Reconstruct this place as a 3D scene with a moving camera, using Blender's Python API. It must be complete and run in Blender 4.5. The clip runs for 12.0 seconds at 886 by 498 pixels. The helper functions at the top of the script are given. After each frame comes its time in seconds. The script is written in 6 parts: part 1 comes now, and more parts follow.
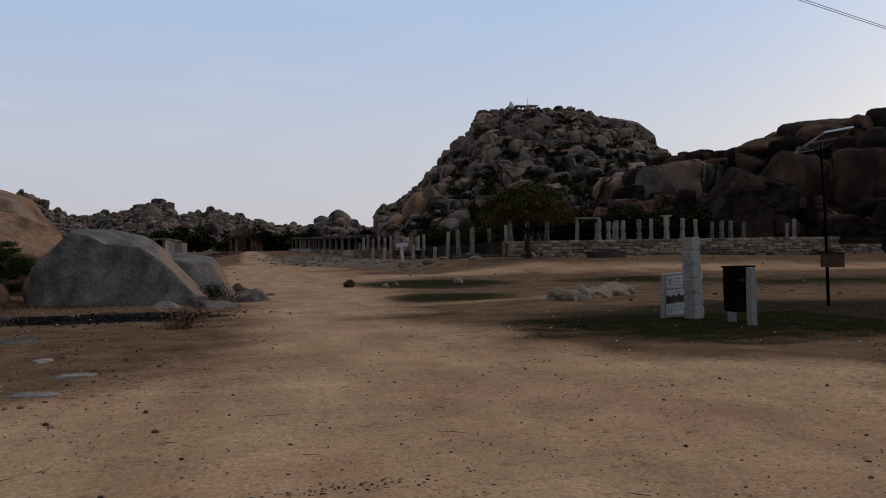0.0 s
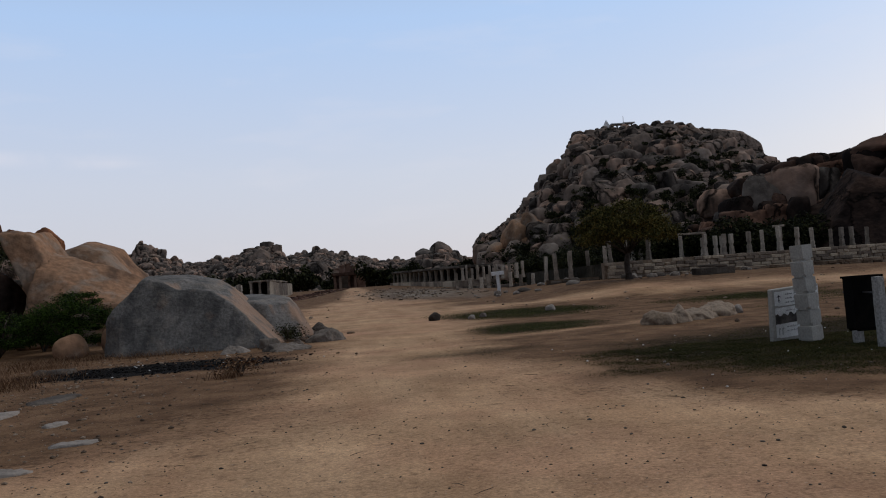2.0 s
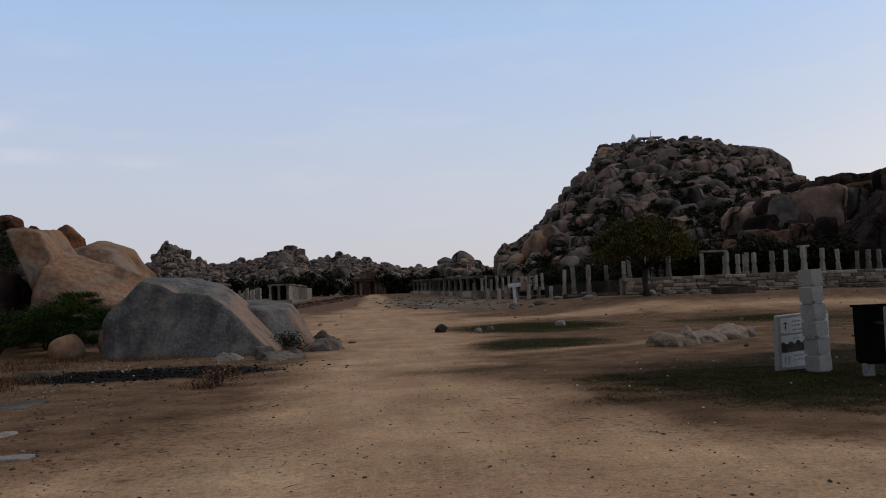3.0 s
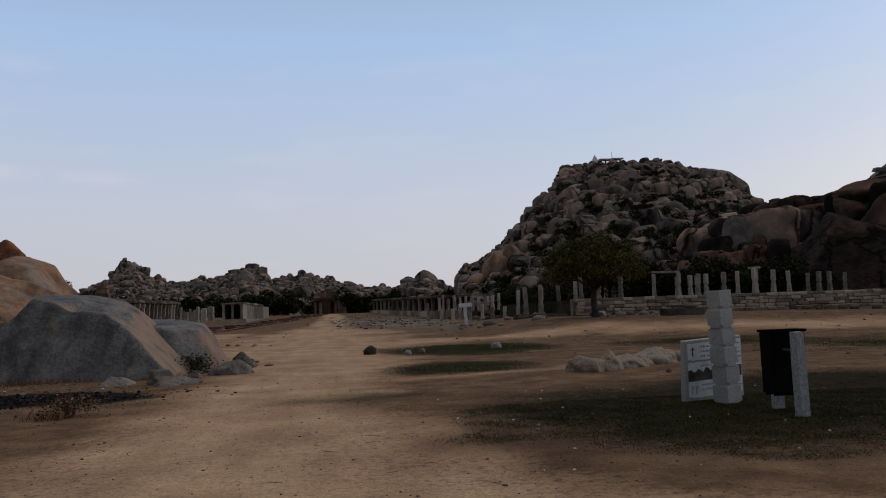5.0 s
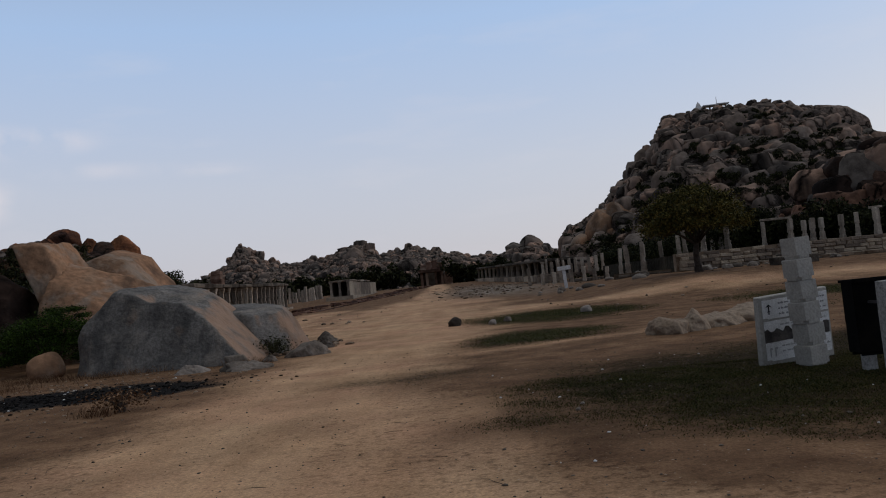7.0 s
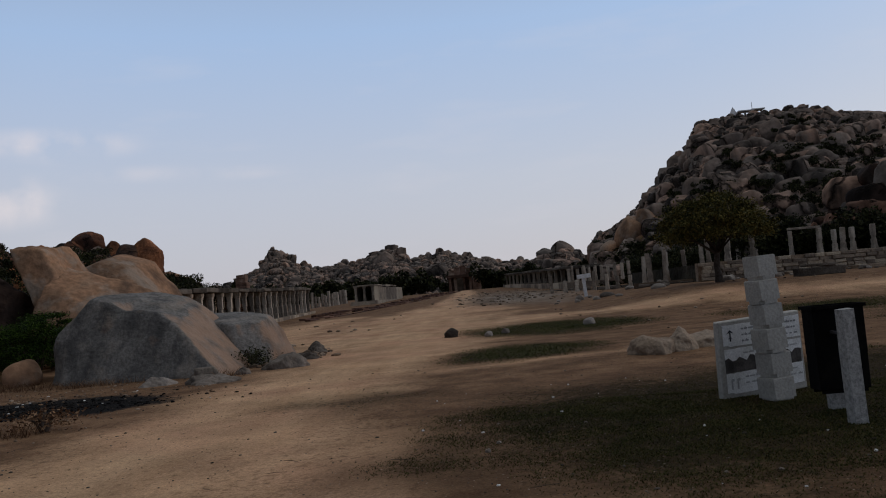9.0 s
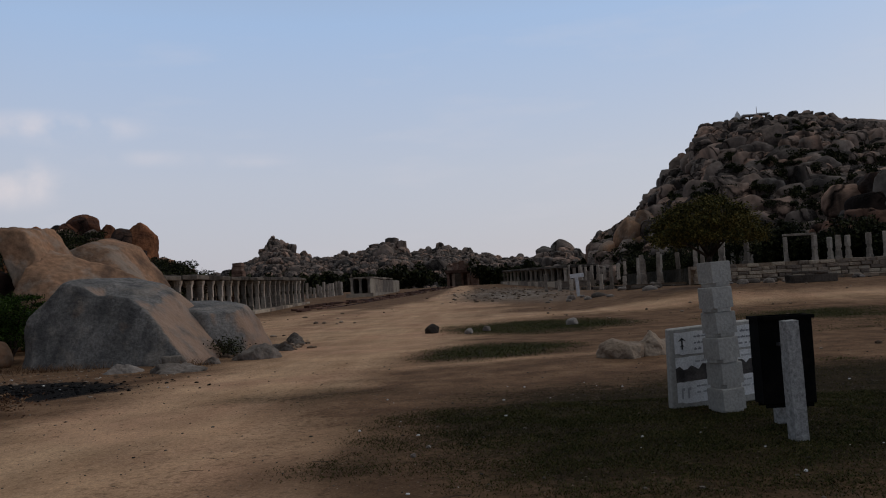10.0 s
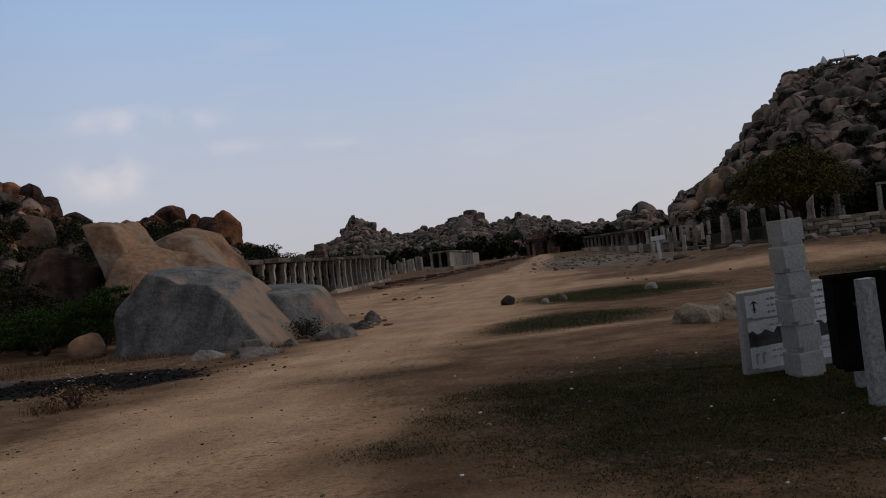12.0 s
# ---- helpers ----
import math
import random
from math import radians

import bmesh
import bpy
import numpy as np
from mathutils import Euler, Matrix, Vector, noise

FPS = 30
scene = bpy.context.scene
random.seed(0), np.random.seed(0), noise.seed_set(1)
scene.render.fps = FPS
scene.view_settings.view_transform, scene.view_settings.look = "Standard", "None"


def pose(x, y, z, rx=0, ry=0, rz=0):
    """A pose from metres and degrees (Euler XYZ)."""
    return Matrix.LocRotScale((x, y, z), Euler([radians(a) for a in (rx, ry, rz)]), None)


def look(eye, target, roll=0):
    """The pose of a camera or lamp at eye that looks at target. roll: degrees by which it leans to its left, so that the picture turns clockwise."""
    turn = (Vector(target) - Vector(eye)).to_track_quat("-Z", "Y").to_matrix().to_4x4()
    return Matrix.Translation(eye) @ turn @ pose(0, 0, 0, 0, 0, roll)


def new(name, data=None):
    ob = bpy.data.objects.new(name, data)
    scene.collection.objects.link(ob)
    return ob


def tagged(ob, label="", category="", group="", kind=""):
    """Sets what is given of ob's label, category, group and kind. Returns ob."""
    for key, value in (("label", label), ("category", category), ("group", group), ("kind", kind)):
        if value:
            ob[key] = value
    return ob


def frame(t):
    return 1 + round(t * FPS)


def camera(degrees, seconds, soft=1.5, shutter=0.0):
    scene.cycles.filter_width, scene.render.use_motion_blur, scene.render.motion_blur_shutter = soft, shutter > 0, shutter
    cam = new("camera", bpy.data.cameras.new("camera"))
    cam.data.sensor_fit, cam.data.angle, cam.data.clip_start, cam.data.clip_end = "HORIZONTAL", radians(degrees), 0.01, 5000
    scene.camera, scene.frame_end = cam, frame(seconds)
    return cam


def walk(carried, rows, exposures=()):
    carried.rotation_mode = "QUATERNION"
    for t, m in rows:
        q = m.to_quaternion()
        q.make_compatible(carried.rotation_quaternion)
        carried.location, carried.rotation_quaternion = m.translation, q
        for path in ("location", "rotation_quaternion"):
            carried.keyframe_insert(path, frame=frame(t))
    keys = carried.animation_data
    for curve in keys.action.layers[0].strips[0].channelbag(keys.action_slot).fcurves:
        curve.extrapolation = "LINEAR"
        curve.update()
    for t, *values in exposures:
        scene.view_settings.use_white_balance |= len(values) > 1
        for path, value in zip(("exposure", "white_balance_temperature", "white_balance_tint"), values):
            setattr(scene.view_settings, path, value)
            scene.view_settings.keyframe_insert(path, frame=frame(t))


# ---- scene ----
cam = camera(57.2, 12.0, soft=1.05)
PATH = [
    (0, (-3.068, -0.163, 1.495), (-2.583, 1.777, 1.504), -1.0),
    (0.5, (-2.837, 0.298, 1.499), (-2.3, 2.225, 1.502), -1.8),
    (1, (-2.57, 0.704, 1.482), (-2.242, 2.677, 1.506), -2.7),
    (1.5, (-2.279, 1.103, 1.468), (-2.012, 3.085, 1.503), -0.3),
    (2, (-1.924, 1.465, 1.462), (-1.687, 3.449, 1.553), -4.2),
    (2.5, (-1.553, 1.74, 1.503), (-1.403, 3.732, 1.613), -3.9),
    (3, (-1.216, 2.067, 1.525), (-1.037, 4.055, 1.641), -2.3),
    (3.2, (-1.08, 2.206, 1.531), (-0.82, 4.185, 1.665), -5.3),
    (4.8, (0.192, 3.188, 1.503), (0.494, 5.162, 1.601), -4.9),
    (5, (0.359, 3.321, 1.5), (0.62, 5.297, 1.661), -2.0),
    (5.5, (0.627, 3.536, 1.502), (0.79, 5.528, 1.587), -5.4),
    (6, (0.895, 3.815, 1.502), (1.043, 5.809, 1.559), -5.1),
    (6.5, (1.233, 4.04, 1.504), (1.252, 6.036, 1.614), -3.6),
    (6.7, (1.333, 4.116, 1.504), (1.338, 6.113, 1.6), -5.4),
    (8.3, (2.434, 4.938, 1.551), (2.384, 6.934, 1.662), -5.1),
    (8.5, (2.565, 5.042, 1.535), (2.506, 7.039, 1.628), -4.5),
    (9, (2.89, 5.326, 1.567), (2.802, 7.321, 1.684), -5.0),
    (9.5, (3.253, 5.488, 1.56), (3.075, 7.475, 1.709), -1.3),
    (10, (3.547, 5.676, 1.556), (3.454, 7.671, 1.66), -3.1),
    (10.5, (3.699, 5.788, 1.566), (3.536, 7.778, 1.677), -4.5),
    (11, (3.779, 5.841, 1.589), (3.517, 7.822, 1.678), -6.3),
    (11.5, (3.814, 5.88, 1.59), (3.526, 7.858, 1.664), -6.7),
    (12, (3.831, 5.873, 1.58), (3.537, 7.851, 1.63), -6.1),
]
walk(cam, [(t, look(eye, target, roll)) for t, eye, target, roll in PATH],
     exposures=[(0, 0.06), (0.5, 0.16), (1.5, 0.27), (2.5, 0.26), (3.2, 0.12), (5, 0.1), (6.5, 0.1), (9.5, 0.02), (12, -0.04)])

# ---- world and sun ----
SUN_AZ, SUN_EL = radians(62), radians(11)
world = bpy.data.worlds.new("dusk_sky")
scene.world = world
world.use_nodes = True
wn, wl = world.node_tree.nodes, world.node_tree.links
wn.clear()
sky = wn.new("ShaderNodeTexSky")
sky.sky_type, sky.sun_disc = "NISHITA", False
sky.sun_elevation, sky.sun_rotation = SUN_EL, SUN_AZ
sky.dust_density, sky.air_density = 2.0, 1.0
tex = wn.new("ShaderNodeTexCoord")
sep = wn.new("ShaderNodeSeparateXYZ")
wl.new(tex.outputs["Generated"], sep.inputs[0])
ramp = wn.new("ShaderNodeValToRGB")
for pos, col in ((0.0, (0.57, 0.55, 0.60, 1)), (0.14, (0.535, 0.573, 0.682, 1)), (0.32, (0.395, 0.543, 0.80, 1)), (0.6, (0.26, 0.285, 0.37, 1)), (1.0, (0.145, 0.155, 0.195, 1))):
    e = ramp.color_ramp.elements.new(pos)
    e.color = col
ramp.color_ramp.elements.remove(ramp.color_ramp.elements[-1])
ramp.color_ramp.elements.remove(ramp.color_ramp.elements[0])
wl.new(sep.outputs["Z"], ramp.inputs[0])
scaled = wn.new("ShaderNodeVectorMath")
scaled.operation = "SCALE"
scaled.inputs["Scale"].default_value = 0.10
wl.new(sky.outputs[0], scaled.inputs[0])
# thin dusk haze over the clear sky
haze = wn.new("ShaderNodeMixRGB")
haze.inputs[0].default_value = 0.85
wl.new(scaled.outputs[0], haze.inputs[1])
wl.new(ramp.outputs[0], haze.inputs[2])
# a few faint clouds
cmap = wn.new("ShaderNodeMapping")
cmap.inputs["Scale"].default_value = (3.0, 3.0, 14.0)
wl.new(tex.outputs["Generated"], cmap.inputs[0])
cn = wn.new("ShaderNodeTexNoise")
cn.inputs["Scale"].default_value, cn.inputs["Detail"].default_value, cn.inputs["Roughness"].default_value = 1.6, 6, 0.55
wl.new(cmap.outputs[0], cn.inputs["Vector"])
cr = wn.new("ShaderNodeMapRange")
cr.inputs[1].default_value, cr.inputs[2].default_value, cr.inputs[4].default_value = 0.56, 0.8, 0.2
wl.new(cn.outputs[0], cr.inputs[0])
cloud = wn.new("ShaderNodeMixRGB")
cloud.inputs[2].default_value = (0.66, 0.63, 0.67, 1)
wl.new(cr.outputs[0], cloud.inputs[0])
wl.new(haze.outputs[0], cloud.inputs[1])
# low cloud puffs over the left horizon
puffs = None
for cx, cy, cz, wide, tall, dense in ((-0.46, 0.865, 0.203, 0.075, 0.016, 0.7), (-0.50, 0.854, 0.143, 0.05, 0.026, 0.75), (-0.36, 0.92, 0.170, 0.12, 0.009, 0.22), (-0.29, 0.943, 0.166, 0.06, 0.007, 0.22)):
    dv = wn.new("ShaderNodeVectorMath")
    dv.operation = "SUBTRACT"
    dv.inputs[1].default_value = (cx, cy, cz)
    wl.new(tex.outputs["Generated"], dv.inputs[0])
    ds = wn.new("ShaderNodeVectorMath")
    ds.operation = "MULTIPLY"
    ds.inputs[1].default_value = (1 / wide, 1 / wide, 1 / tall)
    wl.new(dv.outputs[0], ds.inputs[0])
    ln = wn.new("ShaderNodeVectorMath")
    ln.operation = "LENGTH"
    wl.new(ds.outputs[0], ln.inputs[0])
    mr_ = wn.new("ShaderNodeMapRange")
    mr_.interpolation_type = "SMOOTHSTEP"
    mr_.inputs[1].default_value, mr_.inputs[2].default_value, mr_.inputs[3].default_value, mr_.inputs[4].default_value = 0.1, 1.5, dense, 0.0
    wl.new(ln.outputs["Value"], mr_.inputs[0])
    if puffs is None:
        puffs = mr_.outputs[0]
    else:
        ad = wn.new("ShaderNodeMath")
        ad.operation = "MAXIMUM"
        wl.new(puffs, ad.inputs[0])
        wl.new(mr_.outputs[0], ad.inputs[1])
        puffs = ad.outputs[0]
pn = wn.new("ShaderNodeTexNoise")
pn.inputs["Scale"].default_value, pn.inputs["Detail"].default_value = 14, 6
wl.new(tex.outputs["Generated"], pn.inputs["Vector"])
pm = wn.new("ShaderNodeMapRange")
pm.inputs[1].default_value, pm.inputs[2].default_value, pm.inputs[4].default_value = 0.38, 0.64, 1.0
wl.new(pn.outputs[0], pm.inputs[0])
pf = wn.new("ShaderNodeMath")
pf.operation = "MULTIPLY"
wl.new(puffs, pf.inputs[0])
wl.new(pm.outputs[0], pf.inputs[1])
puff = wn.new("ShaderNodeMixRGB")
puff.inputs[2].default_value = (0.80, 0.72, 0.72, 1)
wl.new(pf.outputs[0], puff.inputs[0])
wl.new(cloud.outputs[0], puff.inputs[1])
# the sky dims away from the sunset side
dim = wn.new("ShaderNodeMapRange")
dim.interpolation_type = "SMOOTHSTEP"
dim.inputs[1].default_value, dim.inputs[2].default_value, dim.inputs[3].default_value, dim.inputs[4].default_value = -0.38, 0.27, 0.36, 1.0
toward = wn.new("ShaderNodeVectorMath")
toward.operation = "DOT_PRODUCT"
toward.inputs[1].default_value = (0.55, 0.6, 0.0)
wl.new(tex.outputs["Generated"], toward.inputs[0])
wl.new(toward.outputs["Value"], dim.inputs[0])
dimmed = wn.new("ShaderNodeVectorMath")
dimmed.operation = "SCALE"
wl.new(puff.outputs[0], dimmed.inputs[0])
wl.new(dim.outputs[0], dimmed.inputs["Scale"])
bg = wn.new("ShaderNodeBackground")
bg.inputs[1].default_value = 1.0
wl.new(dimmed.outputs[0], bg.inputs[0])
wo = wn.new("ShaderNodeOutputWorld")
wl.new(bg.outputs[0], wo.inputs[0])
sun = new("sun", bpy.data.lights.new("sun", "SUN"))
sun.data.energy, sun.data.angle, sun.data.color = 0.5, radians(25), (1.0, 0.80, 0.62)
sun.matrix_world = look((0, 0, 50), (-math.sin(SUN_AZ) * math.cos(SUN_EL), -math.cos(SUN_AZ) * math.cos(SUN_EL), 50 - math.sin(SUN_EL)))


# ---- materials ----
def material(name, ramp_cols, scale=2.0, fine=18.0, rough=0.9, bump=0.3, spread=0.0, metal=0.0, detail=8, streak=None, speck=(0.82, 1.12), bump_scale=None, crack=None, patch=None):
    """Mottled surface: a colour ramp over broad noise, speckle over fine noise, bump from both, and per-object spread."""
    m = bpy.data.materials.new(name)
    m.use_nodes = True
    n, l = m.node_tree.nodes, m.node_tree.links
    b = n["Principled BSDF"]
    b.inputs["Roughness"].default_value, b.inputs["Metallic"].default_value = rough, metal
    b.inputs["Specular IOR Level"].default_value = 0.06
    tc = n.new("ShaderNodeTexCoord")
    src = tc.outputs["Object"]
    info = n.new("ShaderNodeObjectInfo")
    off = n.new("ShaderNodeVectorMath")
    off.operation = "MULTIPLY_ADD"
    off.inputs[1].default_value = (1, 1, 1)
    rnd = n.new("ShaderNodeVectorMath")
    rnd.operation = "SCALE"
    rnd.inputs[0].default_value = (37, 53, 71)
    l.new(info.outputs["Random"], rnd.inputs["Scale"])
    l.new(src, off.inputs[0])
    l.new(rnd.outputs[0], off.inputs[2])
    n1 = n.new("ShaderNodeTexNoise")
    n1.inputs["Scale"].default_value, n1.inputs["Detail"].default_value, n1.inputs["Roughness"].default_value = scale, detail, 0.6
    n2 = n.new("ShaderNodeTexNoise")
    n2.inputs["Scale"].default_value, n2.inputs["Detail"].default_value = fine, 4
    l.new(off.outputs[0], n1.inputs["Vector"])
    l.new(off.outputs[0], n2.inputs["Vector"])
    fac = n.new("ShaderNodeMath")
    fac.operation = "MULTIPLY_ADD"
    fac.inputs[1].default_value = spread
    isl = n.new("ShaderNodeNewGeometry")
    both = n.new("ShaderNodeMath")
    both.operation = "ADD"
    l.new(info.outputs["Random"], both.inputs[0])
    l.new(isl.outputs["Random Per Island"], both.inputs[1])
    cen = n.new("ShaderNodeMath")
    cen.operation = "FRACT"
    l.new(both.outputs[0], cen.inputs[0])
    sub = n.new("ShaderNodeMath")
    sub.operation = "SUBTRACT"
    sub.inputs[1].default_value = 0.5
    l.new(cen.outputs[0], sub.inputs[0])
    l.new(sub.outputs[0], fac.inputs[0])
    l.new(n1.outputs[0], fac.inputs[2])
    r = n.new("ShaderNodeValToRGB")
    els = r.color_ramp.elements
    k = len(ramp_cols)
    while len(els) < k:
        els.new(0.5)
    for i, c in enumerate(ramp_cols):
        els[i].position, els[i].color = 0.28 + 0.44 * i / (k - 1), (*c, 1)
    l.new(fac.outputs[0], r.inputs[0])
    mix = n.new("ShaderNodeMixRGB")
    mix.blend_type = "MULTIPLY"
    mix.inputs[0].default_value = 1.0
    mr = n.new("ShaderNodeMapRange")
    mr.inputs[1].default_value, mr.inputs[2].default_value, mr.inputs[3].default_value, mr.inputs[4].default_value = 0.3, 0.7, *speck
    l.new(n2.outputs[0], mr.inputs[0])
    l.new(r.outputs[0], mix.inputs[1])
    l.new(mr.outputs[0], mix.inputs[2])
    out = mix.outputs[0]
    if streak:
        mp = n.new("ShaderNodeMapping")
        mp.inputs["Scale"].default_value = (streak[1], streak[1], streak[1] * 0.12)
        l.new(off.outputs[0], mp.inputs[0])
        n3 = n.new("ShaderNodeTexNoise")
        n3.inputs["Scale"].default_value, n3.inputs["Detail"].default_value = 1.0, 5
        l.new(mp.outputs[0], n3.inputs["Vector"])
        m3 = n.new("ShaderNodeMapRange")
        m3.inputs[1].default_value, m3.inputs[2].default_value, m3.inputs[4].default_value = 0.5, 0.66, streak[2]
        l.new(n3.outputs[0], m3.inputs[0])
        s3 = n.new("ShaderNodeMixRGB")
        s3.inputs[2].default_value = (*streak[0], 1)
        l.new(m3.outputs[0], s3.inputs[0])
        l.new(out, s3.inputs[1])
        out = s3.outputs[0]
    if patch:
        n4 = n.new("ShaderNodeTexNoise")
        n4.inputs["Scale"].default_value, n4.inputs["Detail"].default_value, n4.inputs["Roughness"].default_value = patch[1], 7, 0.65
        l.new(off.outputs[0], n4.inputs["Vector"])
        m4 = n.new("ShaderNodeMapRange")
        m4.inputs[1].default_value, m4.inputs[2].default_value, m4.inputs[4].default_value = 0.52, 0.62, patch[2]
        l.new(n4.outputs[0], m4.inputs[0])
        s4 = n.new("ShaderNodeMixRGB")
        s4.inputs[2].default_value = (*patch[0], 1)
        l.new(m4.outputs[0], s4.inputs[0])
        l.new(out, s4.inputs[1])
        out = s4.outputs[0]
    crack_out = None
    if crack:
        warp = n.new("ShaderNodeVectorMath")
        warp.operation = "MULTIPLY_ADD"
        warp.inputs[1].default_value = (0.9 / crack[0],) * 3
        l.new(n1.outputs["Color"], warp.inputs[0])
        l.new(off.outputs[0], warp.inputs[2])
        vo = n.new("ShaderNodeTexVoronoi")
        vo.feature = "DISTANCE_TO_EDGE"
        vo.inputs["Scale"].default_value = crack[0]
        l.new(warp.outputs[0], vo.inputs["Vector"])
        m5 = n.new("ShaderNodeMapRange")
        m5.inputs[1].default_value, m5.inputs[2].default_value, m5.inputs[3].default_value, m5.inputs[4].default_value = 0.0, crack[1], crack[2], 0.0
        l.new(vo.outputs["Distance"], m5.inputs[0])
        crack_out = m5.outputs[0]
        s5 = n.new("ShaderNodeMixRGB")
        s5.inputs[2].default_value = (0.018, 0.015, 0.013, 1)
        l.new(crack_out, s5.inputs[0])
        l.new(out, s5.inputs[1])
        out = s5.outputs[0]
    l.new(out, b.inputs["Base Color"])
    add = n.new("ShaderNodeMath")
    add.operation = "MULTIPLY_ADD"
    add.inputs[1].default_value = 0.35
    l.new(n2.outputs[0], add.inputs[0])
    l.new(n1.outputs[0], add.inputs[2])
    if crack_out:
        deep = n.new("ShaderNodeMath")
        deep.operation = "MULTIPLY_ADD"
        deep.inputs[1].default_value = -0.5
        l.new(crack_out, deep.inputs[0])
        l.new(add.outputs[0], deep.inputs[2])
        add = deep
    bp = n.new("ShaderNodeBump")
    bp.inputs["Strength"].default_value = bump
    bp.inputs["Distance"].default_value = bump_scale or 0.3 / scale
    l.new(add.outputs[0], bp.inputs["Height"])
    l.new(bp.outputs[0], b.inputs["Normal"])
    return m


def plain(name, col, rough=0.6, metal=0.0):
    return material(name, (tuple(c * 0.8 for c in col), col, tuple(min(1, c * 1.15) for c in col)), 6, 60, rough, 0.15, metal=metal)


M_ROCK = material("hill_granite", ((0.06, 0.052, 0.047), (0.155, 0.125, 0.106), (0.25, 0.19, 0.155), (0.37, 0.24, 0.175)), 0.25, 1.6, 0.95, 1.0, 0.45, streak=((0.018, 0.017, 0.016), 0.7, 0.85), bump_scale=1.0, speck=(0.6, 1.25), crack=(0.22, 0.035, 0.9), patch=((0.26, 0.235, 0.205), 0.5, 0.45))
M_TAN = material("tan_granite", ((0.12, 0.08, 0.055), (0.25, 0.152, 0.095), (0.35, 0.20, 0.118), (0.31, 0.205, 0.135)), 0.35, 5, 0.9, 0.45, 0.15, streak=((0.075, 0.052, 0.04), 0.8, 0.7), bump_scale=0.3, speck=(0.72, 1.15), patch=((0.33, 0.29, 0.24), 0.6, 0.5))
M_RED = material("red_granite", ((0.03, 0.023, 0.02), (0.10, 0.058, 0.04), (0.19, 0.095, 0.057)), 0.35, 3, 0.9, 1.0, 0.5, streak=((0.022, 0.019, 0.018), 0.5, 0.85), bump_scale=0.6, speck=(0.65, 1.2), crack=(0.16, 0.03, 0.9), patch=((0.17, 0.15, 0.13), 0.4, 0.4))
M_GREY = material("grey_granite", ((0.095, 0.09, 0.083), (0.165, 0.157, 0.146), (0.235, 0.22, 0.20)), 0.9, 11, 0.88, 0.8, 0.0, streak=((0.07, 0.068, 0.066), 2.4, 0.8), bump_scale=0.14, speck=(0.72, 1.22), patch=((0.33, 0.285, 0.235), 0.8, 0.4))
M_RUBBLE = material("rubble_stone", ((0.10, 0.085, 0.072), (0.20, 0.168, 0.14), (0.31, 0.275, 0.24)), 1.2, 14, 0.9, 0.5, 0.8)
M_PALE = material("pale_column_stone", ((0.19, 0.16, 0.13), (0.38, 0.32, 0.26), (0.52, 0.45, 0.37)), 1.0, 9, 0.9, 0.5, 0.5, streak=((0.14, 0.12, 0.10), 2.0, 0.6))
M_BLOCK = material("wall_block_stone", ((0.19, 0.155, 0.125), (0.37, 0.30, 0.23), (0.50, 0.42, 0.32)), 0.8, 8, 0.95, 0.6, 0.7)
M_DARK = material("weathered_dark_stone", ((0.045, 0.038, 0.032), (0.10, 0.085, 0.07), (0.17, 0.145, 0.12)), 0.8, 8, 0.95, 0.6, 0.5)
M_BEAM = material("red_brown_edging_stone", ((0.035, 0.019, 0.014), (0.08, 0.042, 0.031), (0.15, 0.085, 0.062)), 0.8, 8, 0.95, 0.5, 0.4)
# wall stone with the gallery's interior shade put into its colour
M_SHADE = material("shaded_wall_stone", ((0.012, 0.011, 0.010), (0.03, 0.026, 0.022), (0.06, 0.05, 0.042)), 0.8, 8, 0.95, 0.6, 0.4)
M_GATE = material("brick_red_stone", ((0.08, 0.048, 0.036), (0.22, 0.135, 0.10), (0.34, 0.25, 0.19)), 0.5, 5, 0.95, 0.5, 0.4)
M_CONC = material("cast_concrete", ((0.33, 0.32, 0.29), (0.42, 0.405, 0.37), (0.46, 0.44, 0.40)), 2, 30, 0.9, 0.2, 0.1)
M_POST = material("speckled_granite_post", ((0.16, 0.16, 0.155), (0.34, 0.335, 0.32), (0.48, 0.47, 0.45)), 26, 80, 0.8, 0.5)
M_BLACK = material("black_sheet_metal", ((0.003, 0.003, 0.003), (0.005, 0.005, 0.005), (0.012, 0.010, 0.009)), 4, 40, 0.9, 0.15)
M_WHITE = material("white_painted_panel", ((0.66, 0.66, 0.64), (0.84, 0.84, 0.83), (0.87, 0.87, 0.86)), 5, 50, 0.5, 0.1)
M_INK = plain("dark_lettering", (0.06, 0.06, 0.065), 0.7)
M_FADED = plain("faded_lettering", (0.46, 0.46, 0.45), 0.7)
M_TORN = material("bare_board_behind_panel", ((0.05, 0.045, 0.042), (0.10, 0.09, 0.085), (0.16, 0.145, 0.13)), 6, 40, 0.8, 0.4)
M_STEEL = plain("galvanised_steel", (0.10, 0.10, 0.105), 0.5, 0.6)
M_SOLAR = plain("solar_cells", (0.012, 0.014, 0.03), 0.25)
M_ALU = plain("aluminium_frame", (0.55, 0.56, 0.58), 0.4, 0.8)
M_RUST = plain("rusty_box", (0.12, 0.07, 0.045), 0.7)
M_WOOD = material("bark", ((0.03, 0.024, 0.02), (0.07, 0.055, 0.045), (0.12, 0.1, 0.085)), 4, 30, 0.95, 0.8)
M_LEAF = material("acacia_leaves", ((0.03, 0.033, 0.010), (0.075, 0.072, 0.02), (0.15, 0.12, 0.035)), 0.6, 5, 0.7, 0.0, 0.8)
